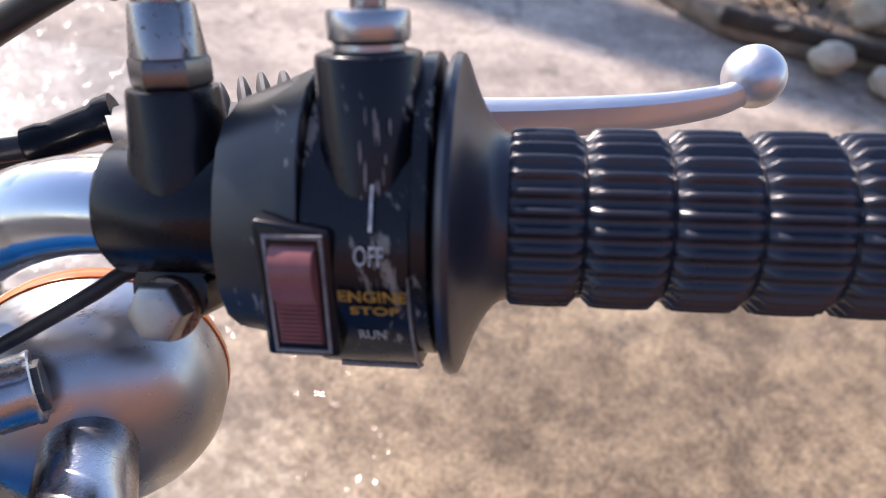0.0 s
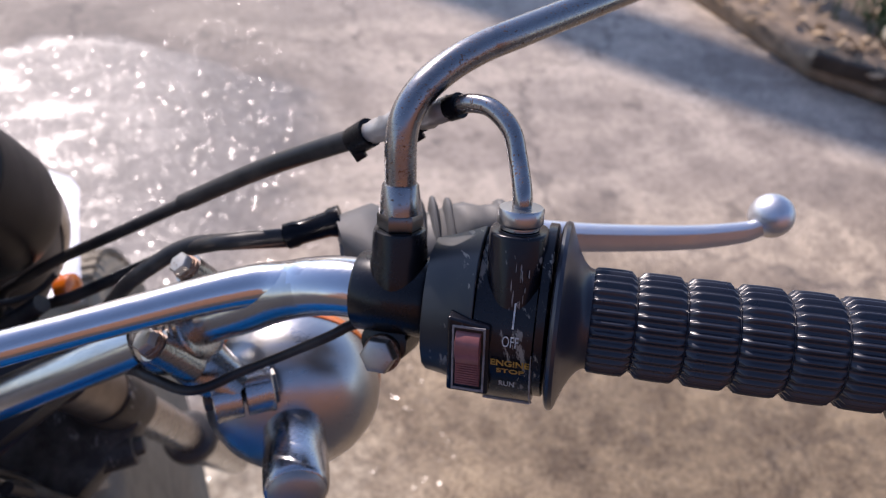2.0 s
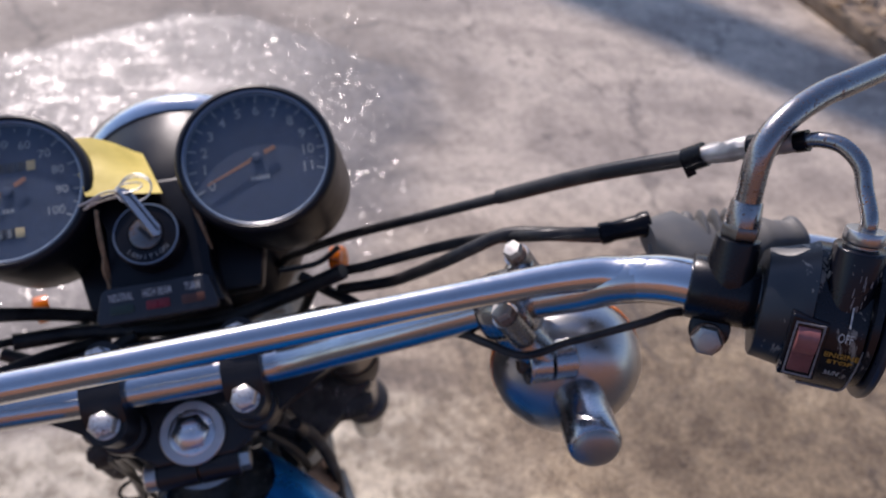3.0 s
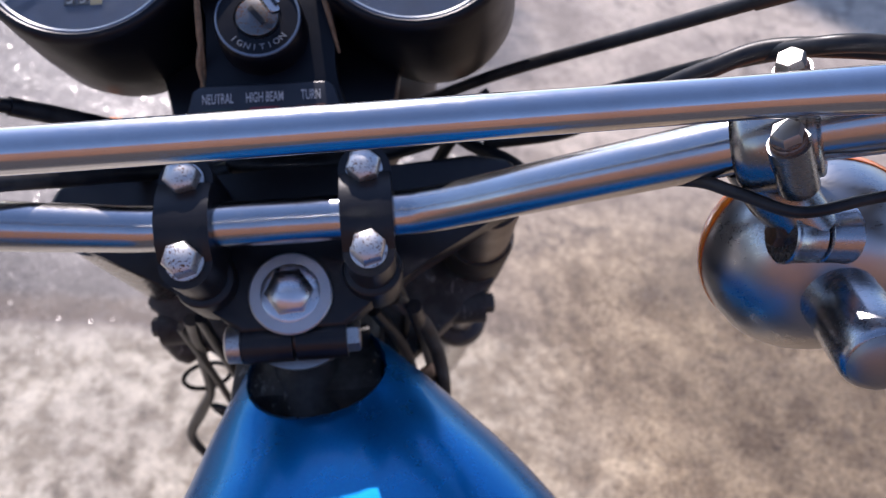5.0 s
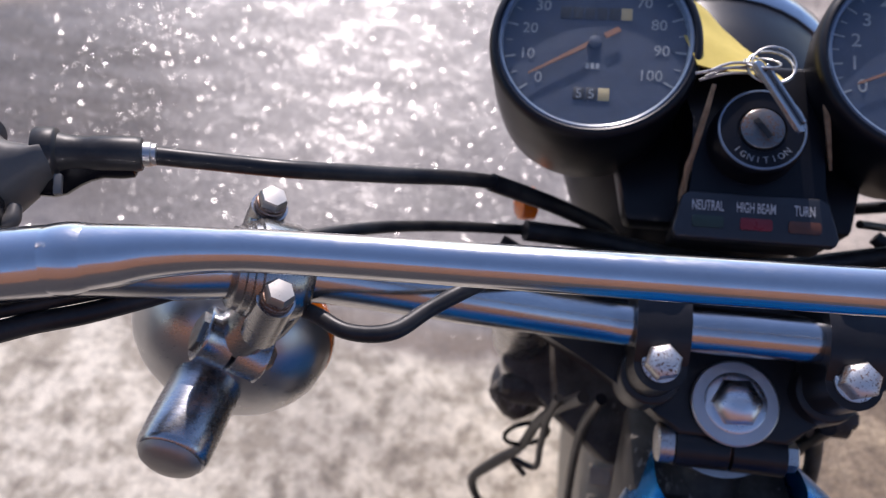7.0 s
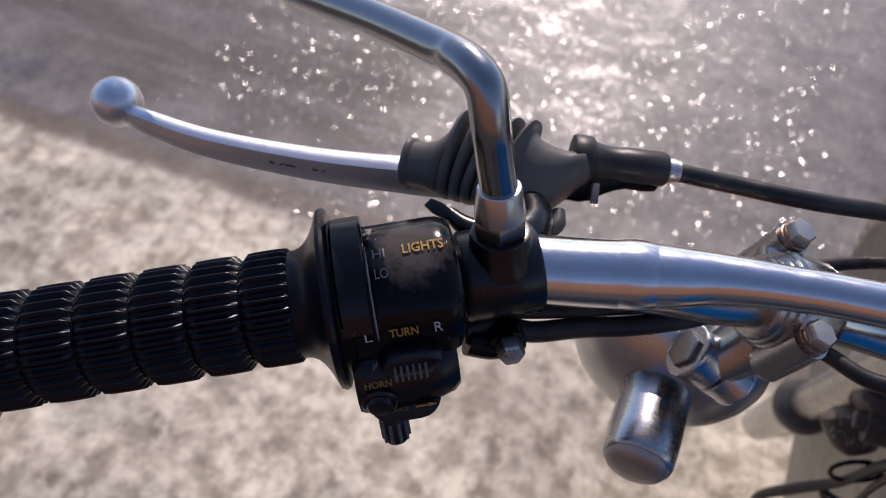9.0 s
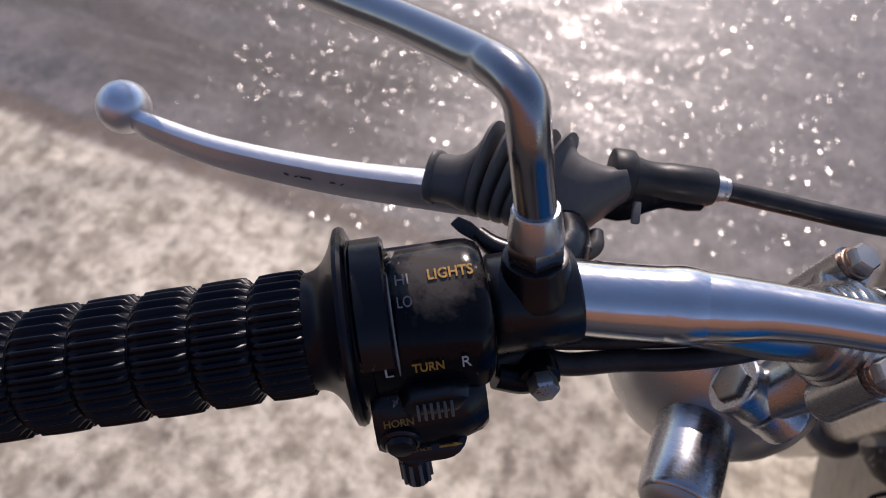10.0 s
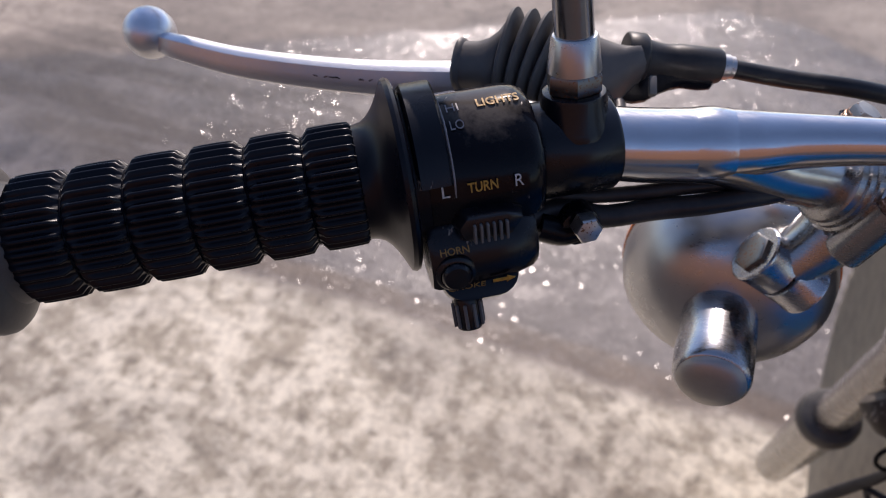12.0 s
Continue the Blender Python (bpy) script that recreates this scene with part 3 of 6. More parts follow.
# ---- grips ----
def grip(S, s0, s1, r_base, r_rib, flange, ribs=30, rings=6, shift=0.0):
    bm = bmm()
    prof_n, n = 9, ribs * 8
    verts = []
    for q in range(rings):
        for j in range(prof_n):
            t = j / (prof_n - 1)
            s = s0 + (s1 - s0) * (q + 0.02 + 0.96 * t) / rings
            e = min(t, 1 - t)
            k = min(1.0, e / 0.13)
            env = 0.25 + 0.75 * k if e > 0 else 0.0
            bulge = 0.55 * min(1.0, e / 0.13) + 0.2 * math.sin(t * math.pi) - 0.15
            row = []
            for i in range(n):
                tooth = (0, 0.0, 0.28, 0.86, 1.0, 0.86, 0.28, 0.0)[i % 8]
                a = i * math.tau / n
                r = r_base + bulge + (r_rib - r_base) * tooth * env
                row.append(bm.verts.new(S(s, r * math.sin(a), r * math.cos(a))))
            verts.append(row)
        # low collar between two rings
        for ds, rr in ((0.0, r_base + 0.25),):
            s = s0 + (s1 - s0) * (q + 1) / rings
            verts.append([bm.verts.new(S(s, rr * math.sin(i * math.tau / n), rr * math.cos(i * math.tau / n))) for i in range(n)])
    for a, b in zip(verts, verts[1:]):
        ring_faces(bm, a, b)
    mat = rubber_lit if S is RIGHT else grip_rubber
    ob = part("grip", bm, mat, bike, "black rubber grip with rings of raised ribs", sharp=62)
    # inner flange
    bm = bmm()
    R = flange
    e0, drop = s0 + 1.5 - shift, R - r_base
    lathe(bm, S.bar(shift), [(9.5, 13), (9.6, R * 0.6), (9.8, R - 2.0), (10.4, R - 0.5), (11.4, R), (12.6, R - 0.4), (13.2, R - 1.6)]
          + [(13.2 + (e0 - 13.2) * q, r_base + 1.0 + (drop - 2.6) * (1 - q) ** (2.0 if S is RIGHT else 2.5)) for q in (0.12, 0.25, 0.4, 0.55, 0.7, 0.85, 1.0)], 64)
    part("grip_flange", bm, mat, ob, "flared black rubber flange, scuffed at the rim")
    # outer end
    bm = bmm()
    lathe(bm, S.bar(), [(s1 - 1, r_base + 0.2), (s1 + 2, r_base + 1.4), (s1 + 3.6, r_base + 4.4), (s1 + 5.4, r_base + 7.4), (s1 + 7, r_base + 8.6),
                        (s1 + 9, r_base + 8.8), (s1 + 11.4, r_base + 7.6), (s1 + 12.6, r_base + 4.6), (s1 + 12.9, 6)], 48)
    part("grip_end", bm, rubber_grey, ob, "flared dusty rubber end of the grip")
    return ob


grip(RIGHT, 24.4, 118.6, 16.0, 17.5, 32.5, shift=4.0)
grip(LEFT, 21.4, 115.2, 15.5, 17.2, 28.0)
bm = bmm()
lathe(bm, LEFT.bar(), [(6.0, 18), (6.2, 23.6), (9.7, 23.8), (10.0, 20)], 40)
part("grip_sleeve", bm, rubber, bike)


# ---- mirror clamps and mirror stems ----
def mirror_clamp(S, s_lo, s_hi, s_boss, base, top, bolt, nut_r, stem_points, stem_mat, bolt_af):
    bm = bmm()
    lathe(bm, S.bar(), [(s_lo, 12.4), (s_lo + 0.3, 13.6), (s_lo + 1.4, 14.4), (s_hi - 1.4, 14.4), (s_hi - 0.3, 13.6), (s_hi, 12.4)], 40)
    d = (S(s_boss, *top) - S(s_boss, *base))
    L = d.length * 1000
    m = along(S(s_boss, *base), d, S.a)
    lathe(bm, m, [(3, 11.6), (L * 0.34, 11.2), (L * 0.52, 10.0), (L - 1.2, 9.2), (L - 0.3, 8.9), (L, 8.0)], 36)
    # pinch lug under the bar
    way = S.way(-0.06, -0.74, 0.58) if S is RIGHT else S.way(0, -0.88, 0.12)
    mb = along(S(*bolt), way, S.a)
    prism(bm, mb, rounded(17, 15, 6, 0, 4) if S is RIGHT else rounded(12, 11, 4, 0, 3), -19, -2.0, 1.5)
    clamp = part("mirror_clamp", bm, black_paint, bike, "black painted mirror clamp with a chipped edge")
    bm = bmm()
    bolt_head(bm, mb, bolt_af, 5.0, 0.5, 0)
    part("clamp_bolt", bm, zinc_pale if S is RIGHT else steel, clamp, "dull plated hexagon bolt")
    bm = bmm()
    r = bolt_af * (0.62 if S is RIGHT else 0.5)
    lathe(bm, mb, [(-2.6, r * 0.8), (-2.4, r * 0.97), (-0.6, r), (0.05, r * 0.95)], 24)
    part("lock_washer", bm, rusty if S is RIGHT else black_paint, clamp)
    # lock nut, tapered sleeve, stem
    up = along(S(s_boss, *top), d, S.a)
    bm = bmm()
    secs = []
    out = hexagon(nut_r * 1.9, 0.3)
    for z, f in ((0.1, 0.93), (0.8, 1.0), (5.0, 1.0), (5.8, 0.93)):
        secs.append([up @ mm(x * f, y * f, z) for x, y in out])
    loft(bm, secs)
    stem = bmm()
    tube(stem, stem_points, 5.4, 24, 10)
    st = part("mirror_stem", stem, stem_mat, bike, "bent chrome mirror stem, pitted with rust" if stem_mat is chrome_worn else "bent chrome mirror stem")
    part("lock_nut", bm, nut_dark, st, "dark plated lock nut")
    bm = bmm()
    lathe(bm, up, [(5.6, nut_r - 0.9), (5.9, nut_r + 0.1), (7.0, nut_r), (15.2, nut_r - 1.0), (15.8, nut_r - 1.4), (16.0, 5.2)], 36)
    part("sleeve", bm, chrome_worn if stem_mat is chrome_worn else chrome_dull, st, "tapered plated sleeve")
    return clamp


def bend(a, c, b):
    """An even curve from a to b that leaves and arrives in line with the corner c."""
    return [a * (1 - t) ** 2 + c * 2 * t * (1 - t) + b * t * t for t in (0.0, 0.2, 0.4, 0.6, 0.8, 1.0)]


RB, RT = (0, 3), (10, 24)
LB, LT = (-1, 4), (0.8, 18.4)
rtop = RIGHT(-41.5, *RT)
rdir = (RIGHT(-41.5, *RT) - RIGHT(-41.5, *RB)).normalized()
mirror_clamp(RIGHT, -57, -29, -41.5, RB, RT, (-45.0, -18.5, -12.0), 7.3,
             [rtop + rdir * 0.004, rtop + rdir * 0.018] + bend(rtop + rdir * 0.030, rtop + rdir * 0.053, mm(322, -14, 192.8)) + [mm(420, 21, 187.5), mm(620, 92, 178)], chrome_worn, 11.4)
ltop = LEFT(-40.5, *LT)
ldir = (LEFT(-40.5, *LT) - LEFT(-40.5, *LB)).normalized()
mirror_clamp(LEFT, -52, -27, -40.5, LB, LT, (-39.5, -16.5, -16.6), 7.5,
             [ltop + ldir * 0.004, ltop + ldir * 0.014, mm(-264.6, -57.6, 168), mm(-265, -57, 178), mm(-267, -53.4, 186.6), mm(-271.5, -50.2, 189.6), mm(-277, -47, 190), mm(-284, -43, 189.2), mm(-310, -32, 187.8), mm(-340, -21.5, 186.5), mm(-420, 7, 183.5), mm(-620, 78, 174)], chrome_dark, 7.6)


# ---- right switch housing ----
def right_switch():
    S = RIGHT
    # middle: a tall rounded face that carries the lettering
    bm = bmm()
    face_line = [(-3, 26.5), (-12, 22.5), (-19.5, 16.5), (-24.8, 9.5), (-27.2, 3), (-27.6, -4), (-27.2, -10), (-26, -15.5), (-23.6, -20), (-19, -24), (-12, -27), (0, -28), (14, -25),
                 (24, -14), (27, 0), (25, 14), (16, 24), (6, 27.5)]
    loft(bm, [[S(s, f * k, u * k) for f, u in face_line] for s, k in ((-10.6, 0.97), (-10.2, 1.0), (9.0, 1.0), (9.4, 0.975))])
    body = part("switch_housing", bm, switch_right, bike, "black engine stop switch housing with worn paint", sharp=30)
    # inboard shell: it rises to a crest beside the column
    bm = bmm()
    low = [(10, 21), (0, 23), (-6, 21.4), (-12, 17.5), (-19, 10.5), (-23, 2), (-23.6, -6), (-21, -13), (-15, -18.5), (-5, -21.5), (6, -21), (16, -16), (22, -6), (20, 9)]
    high = [(11, 28.5), (1, 30.5), (-6, 29), (-12.8, 25), (-20.5, 16.5), (-25.4, 6), (-26.4, -4), (-25.2, -12), (-20.5, -19), (-10, -24.5), (4, -25.5), (18, -19.5), (25, -6), (24, 12)]
    loft(bm, [[S(s, f0 + (f1 - f0) * t, u0 + (u1 - u0) * t) for (f0, u0), (f1, u1) in zip(low, high)] for s, t in ((-28.6, -0.18), (-28.3, -0.02), (-27.6, 0.03), (-22, 0.32), (-16, 0.66), (-11.0, 0.97), (-10.7, 0.96))])
    part("inboard_shell", bm, switch_skylit, body, "black shell toned blue-grey for the sky it reflects", sharp=26)
    # column that takes the throttle cable
    bm = bmm()
    d = S(0, 4.0, 36.2) - S(0, -14, 0)
    L = d.length * 1000
    m = along(S(1.0, -14.5, 0), d, S.a)
    secs = []
    for z, f in ((-6, 1.0), (L - 1.0, 1.0), (L - 0.3, 0.97), (L, 0.9)):
        secs.append([m @ mm(x * f, y * f, z) for x, y in rounded(18.6, 20, 8.4, n=7)])
    loft(bm, secs)
    part("cable_column", bm, switch_right, body, sharp=50)
    # paint rubbed off in upright flecks down the front of the column
    rnd = random.Random(3)
    to = m.to_3x3() @ Vector((0, -1, 0))
    for i in range(18):
        x, z = rnd.gauss(2.6, 1.5), rnd.uniform(11, 31)
        y = -10.0 + 0.004 * x * x
        bm = bmm()
        l, w = rnd.uniform(0.4, 2.4), rnd.uniform(0.08, 0.24)
        prism(bm, axes(m @ mm(x, y, z), d, to), [(-l, -w * 0.4), (0, -w), (l, -w * 0.2), (l * 0.6, w * 0.8), (-l * 0.5, w)], -0.3, 0.06)
        part("paint_chip", bm, bezel_grey, body)
    # outer half shell, a thin plate with a rounded top beside the column
    bm = bmm()
    outline = []
    for i in range(44):
        a = i * math.tau / 44
        bump = max(0.0, math.cos(a - 0.12)) ** 3
        outline.append((28.4 * math.sin(a) + 2.0 * bump, 28.4 * math.cos(a) + 4.6 * bump))
    loft(bm, [[S(s, x * f, y * f) for x, y in outline] for s, f in ((9.6, 0.985), (9.8, 1.0), (12.4, 1.0), (12.8, 0.98))])
    part("end_plate", bm, switch_right, body)
    # thin pale lines along two edges of the face
    bm = bmm()
    tube(bm, [S(-7.5, -23.9, -20.2), S(0, -23.9, -20.2), S(8.8, -23.9, -20.2)], 0.6, 8, 4)
    part("pale_edge", bm, bezel_grey, body, "thin pale line along the edge of the housing")
    bm = bmm()
    tube(bm, [S(9.1, -23.7, -20.0), S(9.1, -26.1, -15.5), S(9.1, -27.3, -10), S(9.1, -27.7, -4), S(9.1, -27.3, 3), S(9.1, -25.7, 9.5)], [0.5, 0.45, 0.4, 0.4, 0.35, 0.15], 8, 6)
    part("pale_edge", bm, bezel_grey, body, "thin pale line along the edge of the housing")
    # block round the rocker
    face = axes(S(-10.9, -25.4, 4.6), S.a, S.way(0, -0.93, 0.37))
    bm = bmm()
    prism(bm, face, [(-7.2, -13.2), (6.8, -13.2), (6.8, 12.4), (-7.2, 14.6)], -12, 1.8, 1.0, 3)
    part("switch_block", bm, switch_right, body)
    bm = bmm()
    for x0, x1, y0, y1 in ((-5.4, 5.4, 11.2, 12.0), (-5.4, 5.4, -12.0, -11.2), (-5.4, -4.7, -11.2, 11.2), (4.7, 5.4, -11.2, 11.2)):
        prism(bm, face, [(x0, y0), (x1, y0), (x1, y1), (x0, y1)], 1.5, 2.25, 0.15)
    part("bezel", bm, bezel_grey, body, "thin worn grey bezel round the rocker")
    # rocker: upper half swells out, lower half hollow and ridged
    bm = bmm()
    prof = [(11.0, 1.0), (10.0, 3.4), (7.5, 4.9), (4.5, 5.3), (1.5, 4.6), (-0.8, 3.2), (-1.6, 2.8)]
    y = -1.6
    while y > -10.4:
        prof += [(y - 0.15, 3.2 - 0.06 * (-y)), (y - 0.55, 3.2 - 0.06 * (-y)), (y - 0.75, 2.6 - 0.06 * (-y)), (y - 0.95, 2.6 - 0.06 * (-y))]
        y -= 1.0
    prof += [(-11.0, 0.8)]
    secs = []
    for x, f in ((-4.2, 0.8), (-3.9, 1.0), (3.7, 1.0), (4.0, 0.8)):
        secs.append([face @ mm(x, py * 0.94, pz * f) for py, pz in prof] + [face @ mm(x, -10.3, -3), face @ mm(x, 10.3, -3)])
    loft(bm, secs)
    part("kill_switch", bm, red_switch, body, "faded red rocker, its lower half ridged")

    def spot(s, f, u, nf, nu, out=0.25):
        w = S.way(0, nf, nu)
        return axes(S(s, f, u) + w * out * MM, S.a, w)

    lettering("lettering_off", "OFF", spot(2.2, -23.2, 12.2, -0.82, 0.57, 0.4), 3.6, letter_white, body, 5.2)
    lettering("lettering_engine", "ENGINE", spot(2.6, -26.7, 5.6, -0.97, 0.24, 0.3), 2.4, letter_gold, body, 12.4, bold=0.02)
    lettering("lettering_stop", "STOP", spot(2.8, -27.3, 2.4, -0.995, 0.1, 0.3), 2.0, letter_gold, body, 9.0, bold=0.02)
    lettering("lettering_run", "RUN", spot(1.6, -27.6, -4.4, -1.0, 0.0, 0.25), 2.6, letter_white, body, 5.0)
    bm = bmm()
    m = spot(2.6, -17.6, 18.4, -0.62, 0.78, 0.5)
    prism(bm, m, rect(0.6, 8.5), 0, 0.2)
    part("index_line", bm, letter_white, body, "worn white index line above the switch")
    # throttle tube, collar and cable
    top = S(1.0, -14.5, 0) + d
    u = d.normalized()
    bm = bmm()
    mt = along(top, u, S.a)
    lathe(bm, mt, [(0.0, 5.2), (0.3, 6.4), (1.4, 6.4), (1.6, 5.4), (1.8, 7.0), (2.3, 7.35), (6.4, 7.35), (7.0, 6.9), (7.1, 3.6)], 36)
    pipe = bmm()
    tube(pipe, [top + u * 0.004, top + u * 0.011, mm(299.5, -62, 178), mm(299.8, -54.5, 184.2), mm(296.8, -45.5, 187), mm(292, -38.2, 185.2), mm(287.5, -33.2, 181)], 3.15, 18, 8)
    tb = part("throttle_pipe", pipe, chrome_worn, bike, "bent plated throttle cable pipe, speckled with rust")
    part("collar", bm, chrome_dull, tb, "bright round collar nut")
    bm = bmm()
    tube(bm, [mm(289.6, -35.6, 183.2), mm(287.0, -32.6, 180.4)], 4.4, 18, 2)
    part("rubber_ring", bm, rubber, tb)
    bm = bmm()
    tube(bm, [mm(287.4, -33, 180.8), mm(280, -25, 174), mm(271.5, -16.5, 166), mm(262, -8, 157.5)], [4.2, 5.0, 4.7, 4.2], 16, 5)
    for v in bm.verts:
        v.co += Vector((noise.noise(v.co * 300), noise.noise(v.co * 300 + Vector((5, 0, 0))), noise.noise(v.co * 300 + Vector((0, 9, 0))))) * 0.0011
    part("taped_joint", bm, tape_grey, tb, "joint wrapped in crumpled silver tape")
    bm = bmm()
    tube(bm, [mm(264, -9.8, 159.7), mm(258.5, -5.5, 153.5)], 5.6, 16, 2)
    prism(bm, axes(mm(259, -10, 151), (0.3, -0.6, -0.6), (0.6, 0, 0.5)), rect(5, 3.2), -2.2, 2.2, 0.4)
    tube(bm, [mm(279.5, -24.5, 173.4), mm(276, -21, 170.2)], 5.4, 16, 2)
    prism(bm, axes(mm(277, -26.5, 167.5), (0.3, -0.6, -0.6), (0.6, 0, 0.5)), rect(5, 3.2), -2.2, 2.2, 0.4)
    part("cable_tie", bm, rubber, tb)
    bm = bmm()
    tube(bm, [mm(262, -8, 157.5), mm(225, 18, 131), mm(187, 43, 101)], 4.0, 14, 8)
    part("outer_sheath", bm, cable_mat, tb)
    bm = bmm()
    tube(bm, [mm(190, 41, 103), mm(150, 70, 68), mm(110, 98, 34), mm(81, 115, 9), mm(60, 126, -12), mm(40, 130, -60)], 3.0, 14, 8)
    part("throttle_cable", bm, cable_mat, tb, "thin black throttle cable")
    # lead that leaves the housing below and crosses to the middle
    bm = bmm()
    tube(bm, [S(-28, 0, -18), S(-46, 2, -19), mm(243, -52, 105), mm(232, -51, 100.5), mm(214, -46.5, 90.5), mm(198, -43, 83), mm(177, -43, 79), mm(162, -30, 76), mm(150, -15, 68), mm(120, 18, 34)], [2.4, 2.3, 2.1, 2.0, 1.9, 1.9, 2.0, 2.2, 2.4, 2.6], 12, 8)
    part("switch_lead", bm, cable_mat, body, "thin black switch lead")
    return body


right_switch()


# ---- left switch housing ----
def left_switch():
    S = LEFT
    upper = [(15, 4), (14.5, 12), (10, 19), (3, 22), (-5, 21.5), (-13, 18.5), (-19, 13), (-22.2, 7), (-23, 1), (-23, -4), (-14, -12), (4, -14)]
    lower = [(12, -2), (-23.2, -2), (-26, -4), (-29, -8), (-31, -13.5), (-30.5, -18.5), (-26, -22), (-16, -23.5), (-4, -21), (8, -14)]

    def sweep(outline, stations, mat, name, parent, label=""):
        bm = bmm()
        cf, cu = sum(p[0] for p in outline) / len(outline), sum(p[1] for p in outline) / len(outline)
        secs = [[S(s, cf + (f - cf) * k, cu + (u - cu) * k) for f, u in outline] for s, k in stations]
        loft(bm, secs)
        bmesh.ops.bevel(bm, geom=[e for e in bm.edges if e.calc_face_angle(0) > 0.25], offset=0.7 * MM, segments=2, affect="EDGES", clamp_overlap=True)
        return part(name, bm, mat, parent, label)

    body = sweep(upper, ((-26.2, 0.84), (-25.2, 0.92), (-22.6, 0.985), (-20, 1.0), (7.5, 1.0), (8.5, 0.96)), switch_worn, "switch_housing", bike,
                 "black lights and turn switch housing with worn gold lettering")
    sweep(lower, ((-22.5, 0.72), (-20.5, 0.84), (-16, 0.93), (-10, 0.97), (2, 1.0), (7, 1.0), (8.5, 0.95)), black_switch, "lower_shell", body)
    # dimmer slider
    bm = bmm()
    outer = [(14.5, 12), (12.5, 21.5), (5, 26.4), (-4, 26.2), (-12.5, 23.2), (-19.5, 17.2), (-22.8, 10.5), (-18, 7), (0, 12)]
    secs = [[S(s, f * k, u * k) for f, u in outer] for s, k in ((-0.4, 0.96), (0.4, 1.0), (8.2, 1.0), (9.0, 0.96))]
    loft(bm, secs)
    part("dimmer_slider", bm, black_switch, body, "black dimmer slider on the shoulder of the housing")
    # edge highlight beside the slider, built as a thin pale line
    bm = bmm()
    tube(bm, [S(-0.7, f * 0.985, u * 0.985) for f, u in ((-3, 24.6), (-11, 22.4), (-17.6, 17.2), (-21.6, 11.0), (-22.6, 6.0))], [0.15, 0.35, 0.3, 0.35, 0.15], 8, 6)
    part("pale_edge", bm, bezel_grey, body, "pale highlight line beside the dimmer slider")
    # turn signal slider with ridges
    bm = bmm()
    face = axes(S(-8, -24.5, -0.8), -S.a, S.way(0, -0.95, 0.15))
    prism(bm, face, [(-8, -4.5), (7, -4.5), (11, 1), (6, 3.4), (-7, 3.4), (-9.5, 0)], -3, 4.2, 0.8, 2, 0.86)
    part("turn_slider", bm, black_paint, body, "ridged turn signal slider")
    for i in range(6):
        bm = bmm()
        prism(bm, face, rect(0.8, 5.4, -4.2 + 1.75 * i, -1.6), 3.4, 5.6, 0.25)
        part("slider_ridge", bm, rubber_pale, body)
    bm = bmm()
    horn = along(S(2.2, -30.8, -13.2), S.way(0.05, -0.97, 0.1), S.a)
    lathe(bm, horn, [(-3, 5.6), (0.2, 5.6), (0.8, 5.0), (0.9, 4.4), (0.2, 4.2), (1.6, 4.1), (2.4, 3.4), (2.6, 1.5)], 28)
    part("horn_button", bm, black_paint, body)
    bm = bmm()
    prism(bm, axes(S(-5.0, -27, -19.0), -S.a, S.way(0, -0.6, 0.75)), rounded(22, 13.4, 6.6), -2.5, 2.0, 0.6)
    part("choke_plate", bm, black_switch, body)
    bm = bmm()
    d = S.way(-0.02, -0.42, -0.9)
    m = along(S(-0.3, -27.5, -21), d, S.a)
    lathe(bm, m, [(-4, 3.2), (3.4, 3.3), (3.6, 3.7), (4.4, 3.9), (11.9, 3.9), (12.8, 3.5), (13.1, 2.2)], 24)
    part("choke_lever", bm, black_paint, body, "ribbed black choke knob")
    for i in range(10):
        a = i * math.tau / 10
        bm = bmm()
        prism(bm, axes(m @ mm(3.8 * math.cos(a), 3.8 * math.sin(a), 8.4), d, m.to_3x3() @ Vector((math.cos(a), math.sin(a), 0))), rect(7.2, 1.0), -0.4, 0.75, 0.2, 1)
        part("knob_rib", bm, rubber_pale, body)
    bm = bmm()
    tube(bm, [S(-27, -11, -19), S(-34, -12, -22), S(-38, -12, -22)], 4.5, 12, 3)
    part("lead_gland", bm, rubber, body)

    def spot(s, f, u, nf, nu, out=0.3):
        w = S.way(0, nf, nu)
        return axes(S(s, f, u) + w * out * MM, -S.a, w)

    lettering("lettering_lights", "LIGHTS", spot(-17, -3.6, 21.6, -0.16, 0.98), 3.2, letter_gold, body, 11.8, bold=0.02)
    lettering("lettering_hi", "HI", spot(-4.3, -4.0, 21.6, -0.2, 0.98), 3.0, bezel_grey, body, 3.4)
    lettering("lettering_lo", "LO", spot(-4.4, -9.8, 19.9, -0.38, 0.92), 3.0, bezel_grey, body, 3.8)
    lettering("lettering_turn", "TURN", spot(-8, -22.0, 8.2, -0.95, 0.3), 2.8, letter_gold, body, 8.2, bold=0.02)
    lettering("lettering_l", "L", spot(2.0, -22.0, 8.2, -0.95, 0.3), 3.1, letter_white, body, 2.1)
    lettering("lettering_r", "R", spot(-17.9, -22.0, 8.2, -0.95, 0.3), 3.3, letter_white, body, 2.3)
    lettering("lettering_horn", "HORN", spot(1.8, -28.2, -7.2, -0.76, 0.64), 2.1, letter_brown, body, 8.0, bold=0.02)
    lettering("lettering_choke", "CHOKE", spot(-0.5, -30.9, -18.0, -0.98, -0.1, 0.5), 2.0, letter_brown, body, 10.5)
    bm = bmm()
